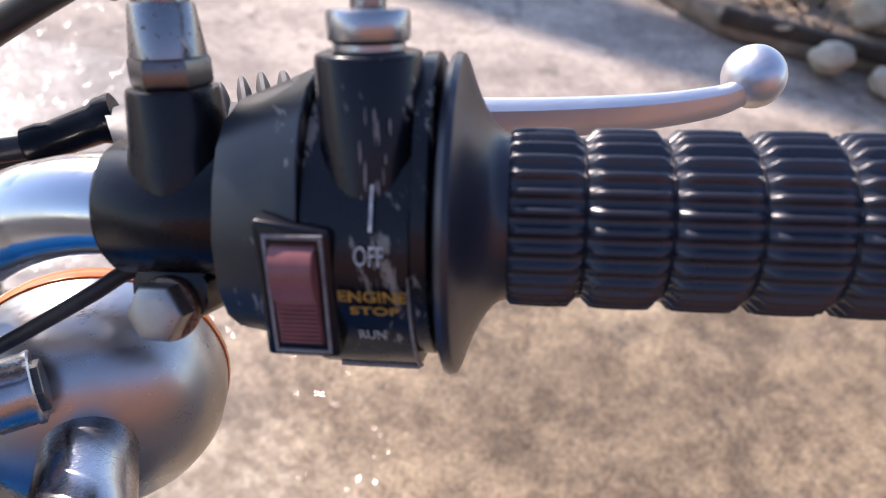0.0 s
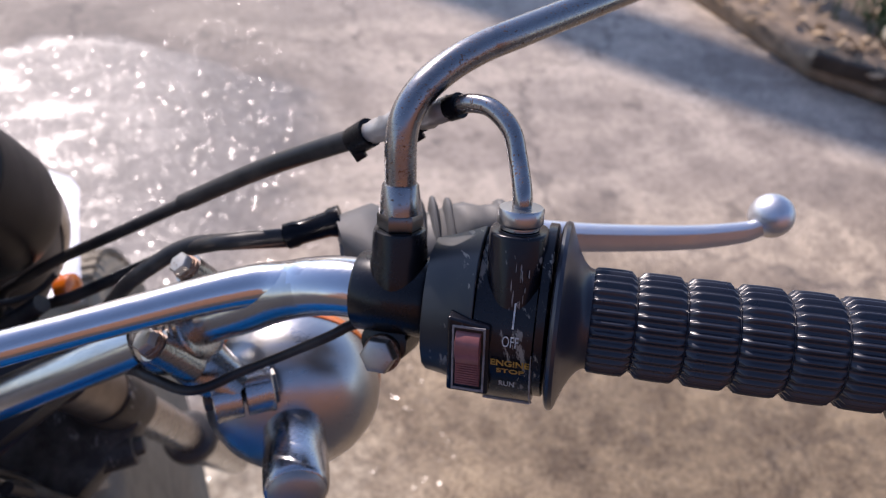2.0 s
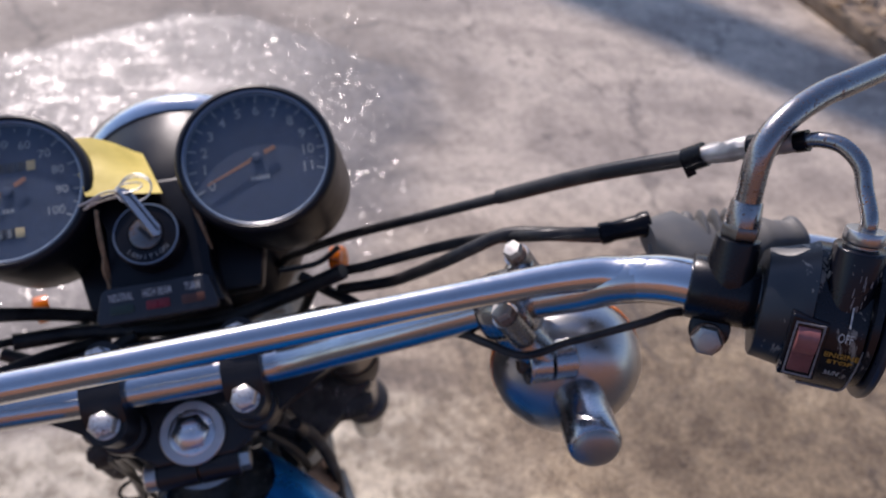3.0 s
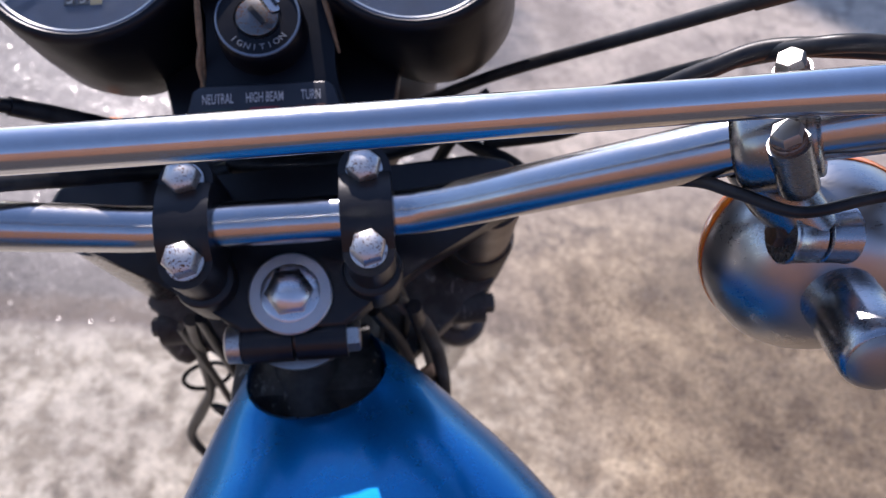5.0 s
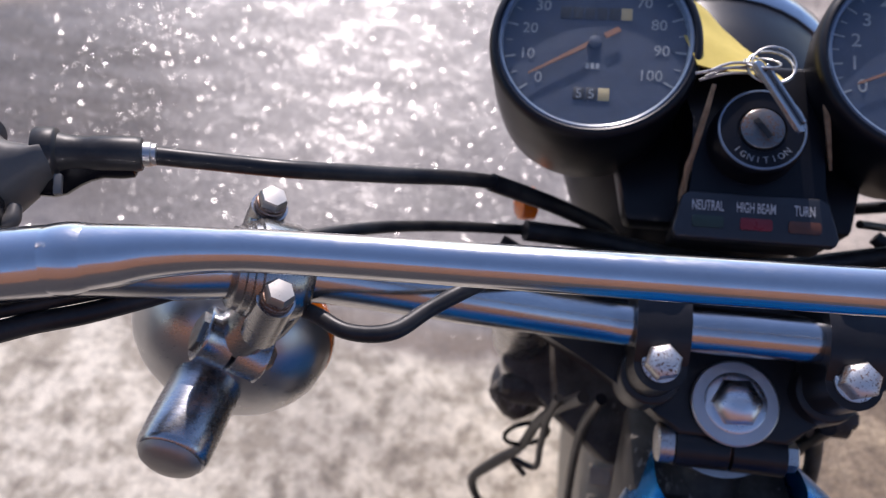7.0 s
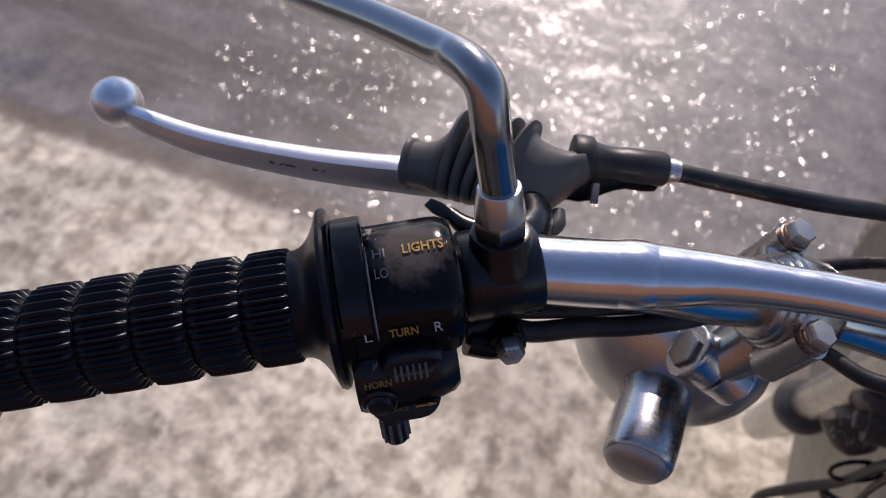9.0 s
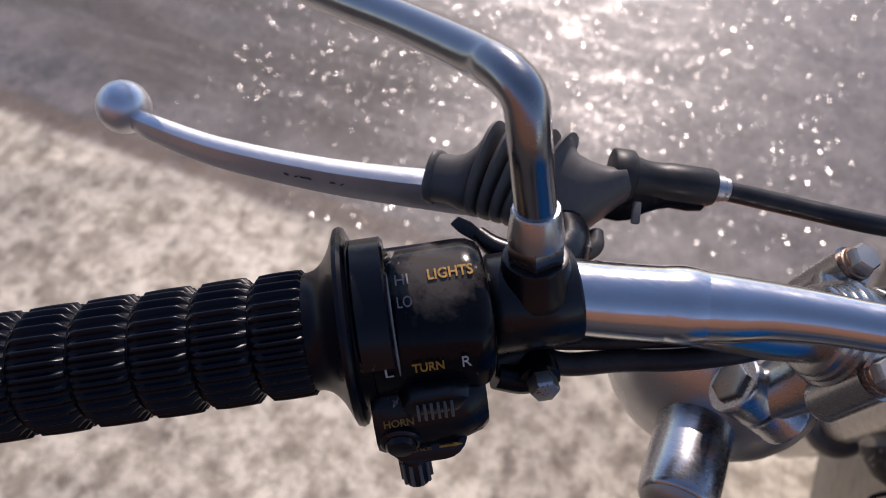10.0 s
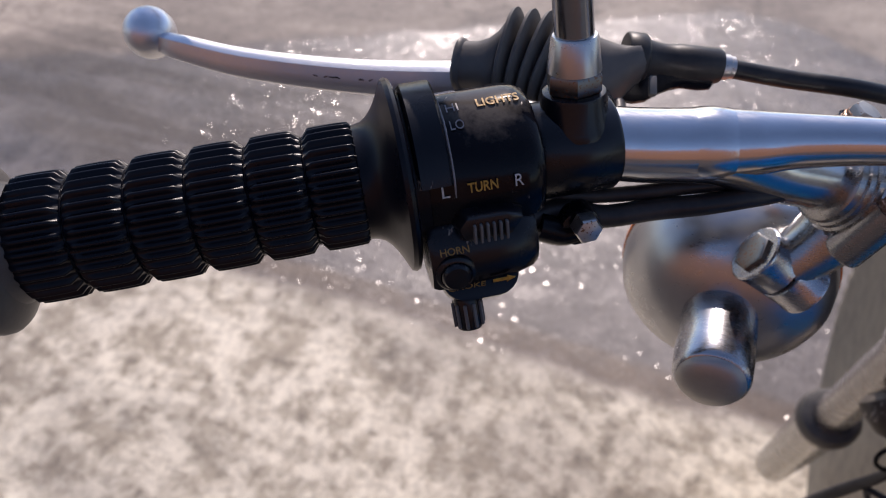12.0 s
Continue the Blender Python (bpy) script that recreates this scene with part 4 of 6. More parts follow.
    prism(bm, spot(-10.8, -30.6, -17.6, -0.98, -0.1, 0.9), [(-3, -0.6), (1, -0.6), (1, -1.4), (3.4, 0), (1, 1.4), (1, 0.6), (-3, 0.6)], 0, 0.2)
    part("arrow_mark", bm, letter_gold, body)
    # loom along the bar
    bm = bmm()
    tube(bm, [S(-24, -9, -17), S(-36, -6, -18.5), mm(-254, -67, 101.5), mm(-240, -60.5, 101), mm(-225, -55, 101), mm(-210, -47, 100), mm(-196, -36, 96), mm(-182, -24, 84), mm(-168, -8, 78)], [3.6, 3.8, 3.6, 3.5, 3.4, 3.2, 3.0, 2.8, 2.8], 14, 8)
    part("switch_lead", bm, cable_mat, body, "thick black wiring loom under the bar")
    bm = bmm()
    tube(bm, [S(-34, -3, -15), mm(-252, -61, 105.5), mm(-232, -53, 105), mm(-214, -44, 103), mm(-196, -30, 98)], 2.4, 10, 6)
    part("brake_light_lead", bm, cable_mat, body)
    return body


left_switch()


# ---- levers ----
def clutch_boot(lev):
    """Rubber boot of the clutch lever: a flat mouth, a fan of leaning bellows, a smooth cheek and a curled lower corner."""
    U, N = Vector((0, 0.81, 0.586)), Vector((0, -0.586, 0.81))

    def at(x, u, n):
        return (Vector((x, 0, 0)) + U * u + N * n) * MM

    def section(x, lo, hi, n, half, lean=0.0, square=0.72):
        c, h = (lo + hi) / 2, (hi - lo) / 2
        out = []
        for j in range(32):
            a = j * math.tau / 32
            u = h * math.copysign(abs(math.cos(a)) ** square, math.cos(a))
            q = half * math.copysign(abs(math.sin(a)) ** square, math.sin(a))
            out.append(at(x + lean * (c + u - 72), c + u, n + q))
        return out

    secs = [section(-310.0, 44.5, 58.0, 121.5, 6.0), section(-310.2, 42.8, 59.6, 121.5, 7.8), section(-309.4, 42.2, 60.2, 121.5, 8.4), section(-308.2, 42.4, 60.0, 121.5, 8.2),
            section(-307.6, 43.2, 59.2, 121.3, 7.6), section(-303, 43.4, 59.6, 120.8, 8.0), section(-299, 43.0, 61.2, 120, 8.8, 0.05), section(-296, 42.4, 64.6, 119, 9.8, 0.08)]
    rows = 5
    for i in range(rows):
        x, top, lean, n = -293.0 + 5.3 * i, 73.5 + 0.5 * i, 0.08 + 0.06 * i, 117.5 - 1.8 * i
        secs += [section(x - 1.4, 42.4, top - 3.6, n, 10.4, lean), section(x - 0.5, 41.8, top - 0.3, n, 12.4, lean), section(x + 0.5, 41.8, top, n, 12.4, lean), section(x + 1.4, 42.4, top - 3.6, n, 10.4, lean)]
        if i < rows - 1:
            secs += [section(x + 2.6, 44.0, top - 10.5, n - 0.8, 7.6, lean + 0.03)]
    secs += [section(-267.5, 42.0, 69.5, 109, 10.6, 0.30), section(-263, 41.0, 68.2, 108, 10.6, 0.24), section(-259, 42.0, 67.8, 106, 10.2, 0.2), section(-255.5, 50.0, 68.2, 104, 9.4, 0.16), section(-252, 57.0, 69.6, 102.5, 8.4, 0.1), section(-249, 60.0, 68.0, 101.5, 6.0, 0.1)]
    bm = bmm()
    loft(bm, secs)
    boot = part("lever_boot", bm, boot_rubber, lev, "dusty black rubber boot with standing pleats", sharp=48)
    bm = bmm()
    tube(bm, [at(-268, 42.5, 112), at(-263, 40.0, 114), at(-258, 39.5, 114), at(-255.5, 42, 113), at(-256.5, 46.5, 111)], [2.6, 3.2, 3.0, 2.8, 2.2], 14, 6)
    part("curled_corner", bm, rubber_grey, boot, "curled lower corner of the boot")
    bm = bmm()
    prism(bm, axes(mm(-290.5, -47.5, 129), (0.9, -0.3, -0.2), (0, -0.5, 0.86)), [(-5, -2.2), (-1, -2.6), (7, -1.6), (7, 1.6), (0, 2.2), (-4.4, 1.2)], -2.2, 1.2, 0.5)
    tube(bm, [mm(-287, -48, 128.5), mm(-280, -50, 126), mm(-270, -49, 124), mm(-262, -47, 126)], [2.4, 3.6, 4.2, 4.2], 12, 4)
    part("perch_tab", bm, black_paint, lev, "small black tab of the perch")


def lever(S, path, boot_mat, name, label, drop=0.0, rise=0.0, inward=0.0):
    """Alloy lever blade with a ball end, its perch under a pleated rubber boot."""
    g = S.sign
    bm = bmm()
    path = [mm(*p) for p in path]
    ball = path[-1]
    line = spline([path[0] + mm(-14 * g, 3, 0)] + path[:-1] + [ball + mm(-7 * g, -3, -2)], 10)
    shape = ((1, 0.1), (0.92, 0.4), (0.6, 0.72), (0.25, 0.84), (-0.05, 0.86), (-0.5, 0.46), (-0.85, 0.1), (-1, -0.2), (-0.9, -0.55), (-0.4, -0.85), (0.3, -0.9), (0.8, -0.55))
    secs = []
    for i, p in enumerate(line):
        t = i / (len(line) - 1)
        w = (line[min(i + 1, len(line) - 1)] - line[max(i - 1, 0)]).normalized()
        up = (Vector((0, -0.45, 0.9)) - w * w.dot(Vector((0, -0.45, 0.9)))).normalized()
        out = w.cross(up) * -g
        hw, hh = 7.9 - 4.0 * t ** 0.8, 6.4 - 2.0 * t
        secs.append([p + (out * a * hw + up * b * hh) * MM for a, b in shape])
    loft(bm, secs)
    bmesh.ops.create_uvsphere(bm, u_segments=32, v_segments=20, radius=9.7 * MM, matrix=Matrix.Translation(ball))
    lev = part(name, bm, alloy, bike, label, sharp=34)
    if S is LEFT:
        # dark gouges along the lower side of the ridge
        rnd = random.Random(8)
        for i in (19, 20, 20, 21, 22, 22, 23, 24):
            p, w = line[i], (line[i + 1] - line[i - 1]).normalized()
            up = (Vector((0, -0.45, 0.9)) - w * w.dot(Vector((0, -0.45, 0.9)))).normalized()
            out = w.cross(up)
            bm = bmm()
            c = p + (w * rnd.uniform(-2.5, 2.5) + out * -3.0 + up * 2.7) * MM
            prism(bm, axes(c, w, out * -0.62 + up * 0.78) @ Matrix.Rotation(rnd.uniform(-0.5, 0.5), 4, "Z"), [(-1.0, -0.12), (0.2, -0.28), (1.1, -0.05), (0.4, 0.2), (-0.6, 0.12)], -0.5, 0.3)
            part("scuff", bm, frame_black, lev, "dark gouge in the alloy")
    # perch bracket
    bm = bmm()
    tube(bm, [S(-40, 6, 0), mm(262 * g, -38, 120 - drop), mm(272 * g, -22, 117 - drop)], [9, 7, 6], 16, 4)
    part("perch", bm, black_paint, lev)
    bm = bmm()
    prism(bm, axes(mm(247 * g, -16.5, 117.5 - drop), (g, -0.3, 0.2), (0, -0.5, 0.85)), rect(2.6, 7.0), -1.2, 1.2, 0.5)
    part("perch_screw", bm, rubber_pale, lev)
    # boot: a moulded sleeve over the pivot
    if S is LEFT:
        clutch_boot(lev)
        return lev
    bm = bmm()
    secs = []
    for x, y, z, hy, hz in ((314, -30, 124, 8.4, 8.0), (313.5, -30, 124, 10.2, 10), (312, -30, 124, 10.6, 10.4), (310.4, -30, 124, 10.2, 10), (309.6, -30, 124, 9.2, 9.0), (303, -28.5, 123.5, 9.4, 9.4), (298, -26.5, 122.5, 11.5, 11),
                            (294, -25, 120, 13, 11), (288, -22, 117, 13, 8.5), (280, -20, 115.5, 14.5, 8), (272, -18.5, 116, 18, 9), (264, -18, 118, 21.5, 10), (257, -17, 118.5, 19, 9.5), (251, -13, 119, 13, 9), (247, -11, 120, 9, 8)):
        secs.append([mm((x - inward) * g, y + hy * math.copysign(abs(math.cos(a)) ** 0.75, math.cos(a)), z - drop + hz * math.copysign(abs(math.sin(a)) ** 0.75, math.sin(a)))
                     for a in [j * math.tau / 28 for j in range(28)]])
    loft(bm, secs)
    boot = part("lever_boot", bm, boot_mat, lev, "dusty black rubber boot with standing pleats", sharp=60)
    for x, y, z, half in ((294, -9, 136, 1.5), (289, -4, 134, 1.3), (284, -1.5, 132.5, 1.3), (278, 0, 131.5, 1.3), (271.5, 2, 130, 2.6)):
        bm = bmm()
        l = Vector((-0.18 * g, -0.95, -0.24)).normalized()
        m = axes(mm((x - inward) * g, y, z - drop + rise) + l * 0.0165 - Vector((0, 0, 0.009)), l, (0, 0, 1))
        out = [(17.5 * math.cos(j * math.tau / 26), 12.5 * math.copysign(abs(math.sin(j * math.tau / 26)) ** 0.8, math.sin(j * math.tau / 26)) + 4 * max(0.0, -math.cos(j * math.tau / 26)) ** 2) for j in range(26)]
        secs = [[m @ mm(px * f, h * half, pz * f) for px, pz in out] for h, f in ((-1.5, 0.78), (-0.9, 0.93), (-0.4, 0.99), (0.4, 0.99), (0.9, 0.93), (1.5, 0.78))]
        loft(bm, secs)
        part("pleat", bm, boot_mat, boot)
    return lev


left_lever = lever(LEFT, ((-308, -31, 124), (-345, -37.5, 126.5), (-385, -43, 132), (-412, -43.5, 137), (-429, -39, 140)), rubber_grey, "clutch_lever", "polished alloy clutch lever with a ball end and scuffs", inward=4.6)
right_lever = lever(RIGHT, ((311, -32, 112), (347, -42, 107), (386, -52, 103.5), (410, -56.5, 102.5), (428, -54.2, 105)), rubber_pale, "brake_lever", "polished alloy brake lever with a ball end", 10.0, -6.0)

# clutch cable
bm = bmm()
m = along(mm(-255.5, -5.5, 121.5), mm(30.5, 9.8, -7.2), (0, 0, 1))
lathe(bm, m, [(-3.2, 7.0), (-3.0, 8.2), (-2.4, 8.6), (3.2, 8.5), (3.9, 8.0), (4.6, 6.9), (7.0, 6.2), (10, 5.8), (14, 5.9), (15, 6.2), (29, 6.2), (30.6, 5.6), (31.2, 4.2)], 32)
part("cable_adjuster_boot", bm, adjuster_rubber, left_lever, "worn rubber cover of the cable adjuster")
bm = bmm()
lathe(bm, along(m @ mm(0, 0, 30.8), m.to_3x3() @ Vector((0, 0, 1)), (0, 0, 1)), [(0, 4.4), (2.6, 4.4), (3.0, 3.9), (4.4, 3.9), (4.8, 3.2)], 20)
part("ferrule", bm, steel, left_lever)
# split skirt that hangs below the adjuster
bm = bmm()
axis = (m.to_3x3() @ Vector((0, 0, 1))).normalized()
down = Vector((0, -0.55, -0.83))
down = (down - axis * axis.dot(down)).normalized()
across = axis.cross(down)
loft(bm, [[m @ mm(0, 0, z) + down * (2.4 + q) * MM + across * p * MM for q, p in ((0, -3.4), (h * 0.6, -3.0), (h, -1.8), (h + 0.8, 0), (h, 1.8), (h * 0.6, 3.0), (0, 3.4))]
          for z, h in ((-13, 5.0), (-9, 9.5), (-4, 12.0), (2, 12.4), (6, 11.4), (10, 8.6), (14, 6.6), (18, 5.4), (24, 5.6), (28, 5.0), (30, 1.5))])
part("adjuster_skirt", bm, rubber, left_lever, "loose split skirt of the adjuster cover")
bm = bmm()
tube(bm, [m @ mm(0, 0, 31), mm(-205, 9, 108.5), mm(-179, 13, 103.5), mm(-150, 32, 86), mm(-111, 70, 50), mm(-78, 90, 16), mm(-51, 99, -11), mm(-40, 108, -60)], 3.3, 14, 8)
cl = part("clutch_cable", bm, cable_mat, bike, "black sheathed clutch cable with worn print")
bm = bmm()
tube(bm, [mm(-112, 69, 51), mm(-78, 90, 16), mm(-51, 99, -11), mm(-42, 106, -48)], 4.2, 14, 8)
part("outer_sheath", bm, cable_mat, cl)
run = mm(26, 4, -5).normalized()
facing = (Vector((0.1, -0.80, 0.60)) - run * run.dot(Vector((0.1, -0.80, 0.60)))).normalized()
lettering("lettering_print", "060", axes(mm(-193.5, 10.9, 106.3) + facing * 3.25 * MM, run, facing), 2.6, letter_cable, cl, 9.5, spacing=1.3)

# brake cable and brake light lead from the right perch
bm = bmm()
m = along(mm(246, -4, 113), mm(-24, 3, -5), (0, 0, 1))
lathe(bm, m, [(-4, 6.4), (0, 6.4), (2, 5.4), (14, 4.9), (16, 5.5), (20, 5.5), (21, 4)], 22)
part("cable_adjuster", bm, rubber, right_lever)
bm = bmm()
tube(bm, [m @ mm(0, 0, 18), mm(199, 6, 107), mm(178, 32, 82), mm(157, 55, 56), mm(115, 79, 23), mm(86, 92, 4), mm(66, 100, -40)], 3.3, 14, 8)
part("brake_cable", bm, cable_mat, bike, "black brake cable")
bm = bmm()
tube(bm, [m @ mm(-3, 0, 16), mm(205, 9, 103), mm(185, 21, 95), mm(167, 24, 85), mm(154, 29, 73), mm(140, 47, 46), mm(126, 64, 22), mm(96, 80, 4)], 3.7, 14, 8)
part("brake_light_lead", bm, cable_mat, bike, "black wire in a slack sleeve")


# ---- turn signals ----
def signal(S, end, bell, clamp_at, bolts, pinch, pinch_way):
    g = S.sign
    end, bell, clamp_at, pinch = mm(*end), mm(*bell), mm(*clamp_at), mm(*pinch)
    d = (bell - end).normalized()
    L = (bell - end).length * 1000
    m = along(end, d, (1, 0, 0))
    bm = bmm()
    lathe(bm, m, [(L * 0.55, 6), (L * 0.56, 13), (L * 0.585, 19.5), (L * 0.63, 26), (L * 0.70, 31.8),
                  (L * 0.79, 36.6), (L * 0.88, 39.8), (L, 41.4), (L + 4, 41.6), (L + 5, 40)], 64)
    sig = part("turn_signal", bm, chrome_dull, bike, "chrome bowl-shaped turn signal with an amber lens")
    bm = bmm()
    lathe(bm, m, [(L + 4.0, 40), (L + 4.2, 42.2), (L + 6.5, 42.6), (L + 11, 41.6), (L + 18, 37), (L + 24, 27), (L + 27, 13), (L + 27.6, 3)], 48)
    part("lens", bm, amber, sig, "orange plastic lens")
    K = L * 0.70
    bm = bmm()
    lathe(bm, m, [(0.4, 9), (0.5, 11.6), (1.4, 12.8), (3.2, 13.5), (12, 13.9), (K - 8, 13.8), (K - 3, 13.2), (K, 11.6), (K + 2, 7)], 48)
    part("stem", bm, stem_chrome, sig, "dark chrome stem of the turn signal")
    bm = bmm()
    lathe(bm, m, [(-3.2, 2.5), (-3.0, 5.6), (-2.2, 8.8), (-1.0, 10.9), (0.5, 11.9), (0.9, 11.2)], 40)
    part("end_cap", bm, cap_steel, sig, "dull domed cap of the stem")
    # ridged clamp round the handlebar with two bolt bosses
    w = Vector((0.82 * g, -0.35, 0.455)).normalized()
    up = (Vector((-0.42 * g, 0.02, 0.9)) - w * w.dot(Vector((-0.42 * g, 0.02, 0.9)))).normalized()
    mc = along(clamp_at, w, up)
    bm = bmm()
    lathe(bm, mc, [(-13, 10.2), (-13, 14.0), (-11.5, 15.8), (-8, 17.0), (3, 17.8), (4.6, 17.6), (5.2, 16.6), (7.2, 16.4), (7.6, 15.4), (9.6, 15.2), (10.0, 14.3), (12.2, 14.1), (13, 13.2), (13.2, 10.6)], 48)
    tube(bm, [clamp_at - up * 0.008 - w * 0.007, clamp_at.lerp(pinch, 0.5) - up * 0.003 - w * 0.005, pinch + up * 0.002], [12.5, 11.5, 9.0], 22, 5)
    part("signal_bracket", bm, cast, sig, "dull cast clamp on the handlebar")
    for p in bolts:
        p = mm(*p)
        bm = bmm()
        foot = p - up * 0.027
        tube(bm, [foot, p - up * 0.0062], 6.5, 22, 1)
        lathe(bm, along(foot, -up, (1, 0, 0)), [(-0.5, 6.5), (0.6, 6.2), (1.2, 5.2), (1.4, 3)], 22)
        tube(bm, [clamp_at.lerp(p - up * 0.014, 0.25), p - up * 0.014], [10.5, 6.8], 16, 3)
        part("boss", bm, cast, sig)
        bm = bmm()
        mb = along(p - up * 0.006, up, (1, 0, 0))
        bolt_head(bm, mb, 8.8, 6.0, 0.25, 0)
        part("bolt", bm, zinc_pale, sig, "plated bolt, its top rubbed pale")
        bm = bmm()
        lathe(bm, mb, [(-0.6, 4.9), (-0.3, 5.5), (1.2, 5.5), (1.5, 5.1), (2.6, 5.1), (2.8, 4.6)], 22)
        part("lock_washer", bm, rusty, sig, "rusty spring washer")
    # split pinch clamp round the neck, its gap and its screws
    side = Vector(pinch_way).normalized()
    for e in (1, -1):
        bm = bmm()
        mq = along(pinch + side * 0.0006 * e, side * e, up)
        lathe(bm, mq, [(0, 7), (0.1, 9.6), (0.5, 10.2), (9.6, 10.2), (10.2, 10.6), (11.4, 10.6), (11.9, 10.0), (12.0, 6)], 36)
        part("pinch_clamp", bm, stem_chrome, sig, "half of a split clamp with a dark gap")
        bm = bmm()
        bolt_head(bm, along(pinch + side * 0.0122 * e, side * e, up), 13.0 if e * g > 0 else 8.0, 2.2 if e * g > 0 else 4.0, 0.4)
        part("pinch_screw", bm, nut_dark if e * g > 0 else nut_rusty, sig, "small rusty clamp screw")
    return sig


signal(RIGHT, (205.3, -80, 43), (213, -20, 23.5), (176, -19.5, 89.3), ((182, 2, 106), (166, -34, 107)), (193.5, -36, 58.5), (32, 0, -3))
signal(LEFT, (-214.6, -70, 34.5), (-213.5, -10, 28), (-179.5, -22, 88.5), ((-179, -3, 106), (-168, -37, 98)), (-197, -33, 57), (24.5, 3, -20))

# ---- steering head ----
STEM = Vector((0, -0.42, 0.907)).normalized()  # up along the steering axis
YOKE = along(mm(0, 0, 0), STEM, (1, 0, 0))     # x to the right, y forwards, z up along the stem


def yk(x, y, z):
    return YOKE @ mm(x, y, z)


bm = bmm()
outline = [(-23, -16), (23, -16), (34, -6), (60, 14), (92, 28), (106, 34), (110, 46), (104, 58), (86, 62), (40, 58), (0, 60), (-40, 58), (-86, 62), (-104, 58), (-110, 46), (-106, 34), (-92, 28), (-60, 14), (-34, -6)]
prism(bm, YOKE, outline, -30, -12, 3.0, 3)
yoke = part("top_yoke", bm, yoke_paint, bike, "black painted top yoke")
bm = bmm()
tube(bm, [yk(-23, -19, -21), yk(-0.8, -19, -21)], 9.2, 24, 1)
tube(bm, [yk(0.8, -19, -21), yk(23, -19, -21)], 9.2, 24, 1)
part("pinch_lug", bm, yoke_paint, yoke)
bm = bmm()
tube(bm, [yk(-3, -19, -21), yk(3, -19, -21)], 5.5, 12, 1)
part("lug_gap", bm, rusty, yoke)
for g in (1, -1):
    bm = bmm()
    bolt_head(bm, along(yk(23.2 * g, -19, -21), (g, 0, 0), (0, 0, 1)), 12, 5.5 if g > 0 else 7.5, 0.4, 7.2)
    if g < 0:
        lathe(bm, along(yk(-23.2, -19, -21), (-1, 0, 0), (0, 0, 1)), [(0, 8.0), (0.4, 8.6), (6.5, 8.4), (7.4, 7.4), (7.5, 5)], 24)
    part("pinch_bolt", bm, steel, yoke)
washer_mat = chrome_mat("turned_washer", (0.58, 0.58, 0.59), 0.42, 0.55)
nut_mat = chrome_mat("plated_nut", (0.74, 0.75, 0.77), 0.24, 0.38)
bm = bmm()
lathe(bm, YOKE, [(-11, 17.8), (-10.5, 18.3), (-8.2, 18.3), (-7.6, 17.6), (-7.4, 11)], 44)
part("stem_washer", bm, washer_mat, yoke, "broad bright washer under the stem nut")
bm = bmm()
hexa = hexagon(18.4, 0.05)
loft(bm, [[YOKE @ mm(x * f, y * f, z) for x, y in hexa] for z, f in ((-7.6, 1.0), (-3.0, 1.0), (-2.2, 0.96), (-0.4, 0.76), (0.9, 0.54), (1.6, 0.34), (1.9, 0.12))])
lathe(bm, YOKE, [(-8.0, 12.9), (-7.0, 13.0), (-6.6, 12.4), (-6.5, 9)], 32)
part("stem_nut", bm, nut_mat, yoke, "domed hexagon stem nut", sharp=58)
# handlebar clamps
BAR_Y, BAR_Z = 25.9, 15.3  # the bar's centre in the yoke's frame
for g in (1, -1):
    x0 = 36.5 * g
    bm = bmm()
    side = [(8.5, -10), (8.5, 14), (8.6, 19), (9, 22), (16, 27.5), (26, 30.0), (36, 27.5), (42, 24), (43, 21), (43.5, 15), (43.5, -10)]
    loft(bm, [[yk(x0 + x, BAR_Y + (y - 26) * f, z) for y, z in side] for x, f in ((-10.6, 0.97), (-9.8, 1.0), (9.8, 1.0), (10.6, 0.97))])
    bmesh.ops.bevel(bm, geom=[e for e in bm.edges if e.calc_face_angle(0) > 0.6], offset=0.8 * MM, segments=2, affect="EDGES", clamp_overlap=True)
    tube(bm, [yk(x0, BAR_Y - 26 + 9, -12), yk(x0, BAR_Y - 26 + 9, 22)], 10.7, 28, 1)
    tube(bm, [yk(x0, BAR_Y + 18, -10), yk(x0, BAR_Y + 18, 22)], 11.0, 26, 1)
    lathe(bm, Matrix.Translation(yk(x0, 8, 0)) @ Matrix.Translation(-YOKE.translation) @ YOKE, [(-30, 13.5), (-8, 13.5), (-4, 12.8), (-3, 11.4)], 28)
    riser = part("bar_clamp", bm, yoke_paint, yoke, "black handlebar clamp with two rusting hexagon bolts")
    for y in (9.0, 43.5):
        bm = bmm()
        bolt_head(bm, Matrix.Translation(yk(x0, y, 23.5)) @ Matrix.Translation(-YOKE.translation) @ YOKE, 12.6, 8.0, 1.4, 7.6, 0.25)
        part("clamp_bolt", bm, zinc, riser, "plated bolt head freckled with rust")

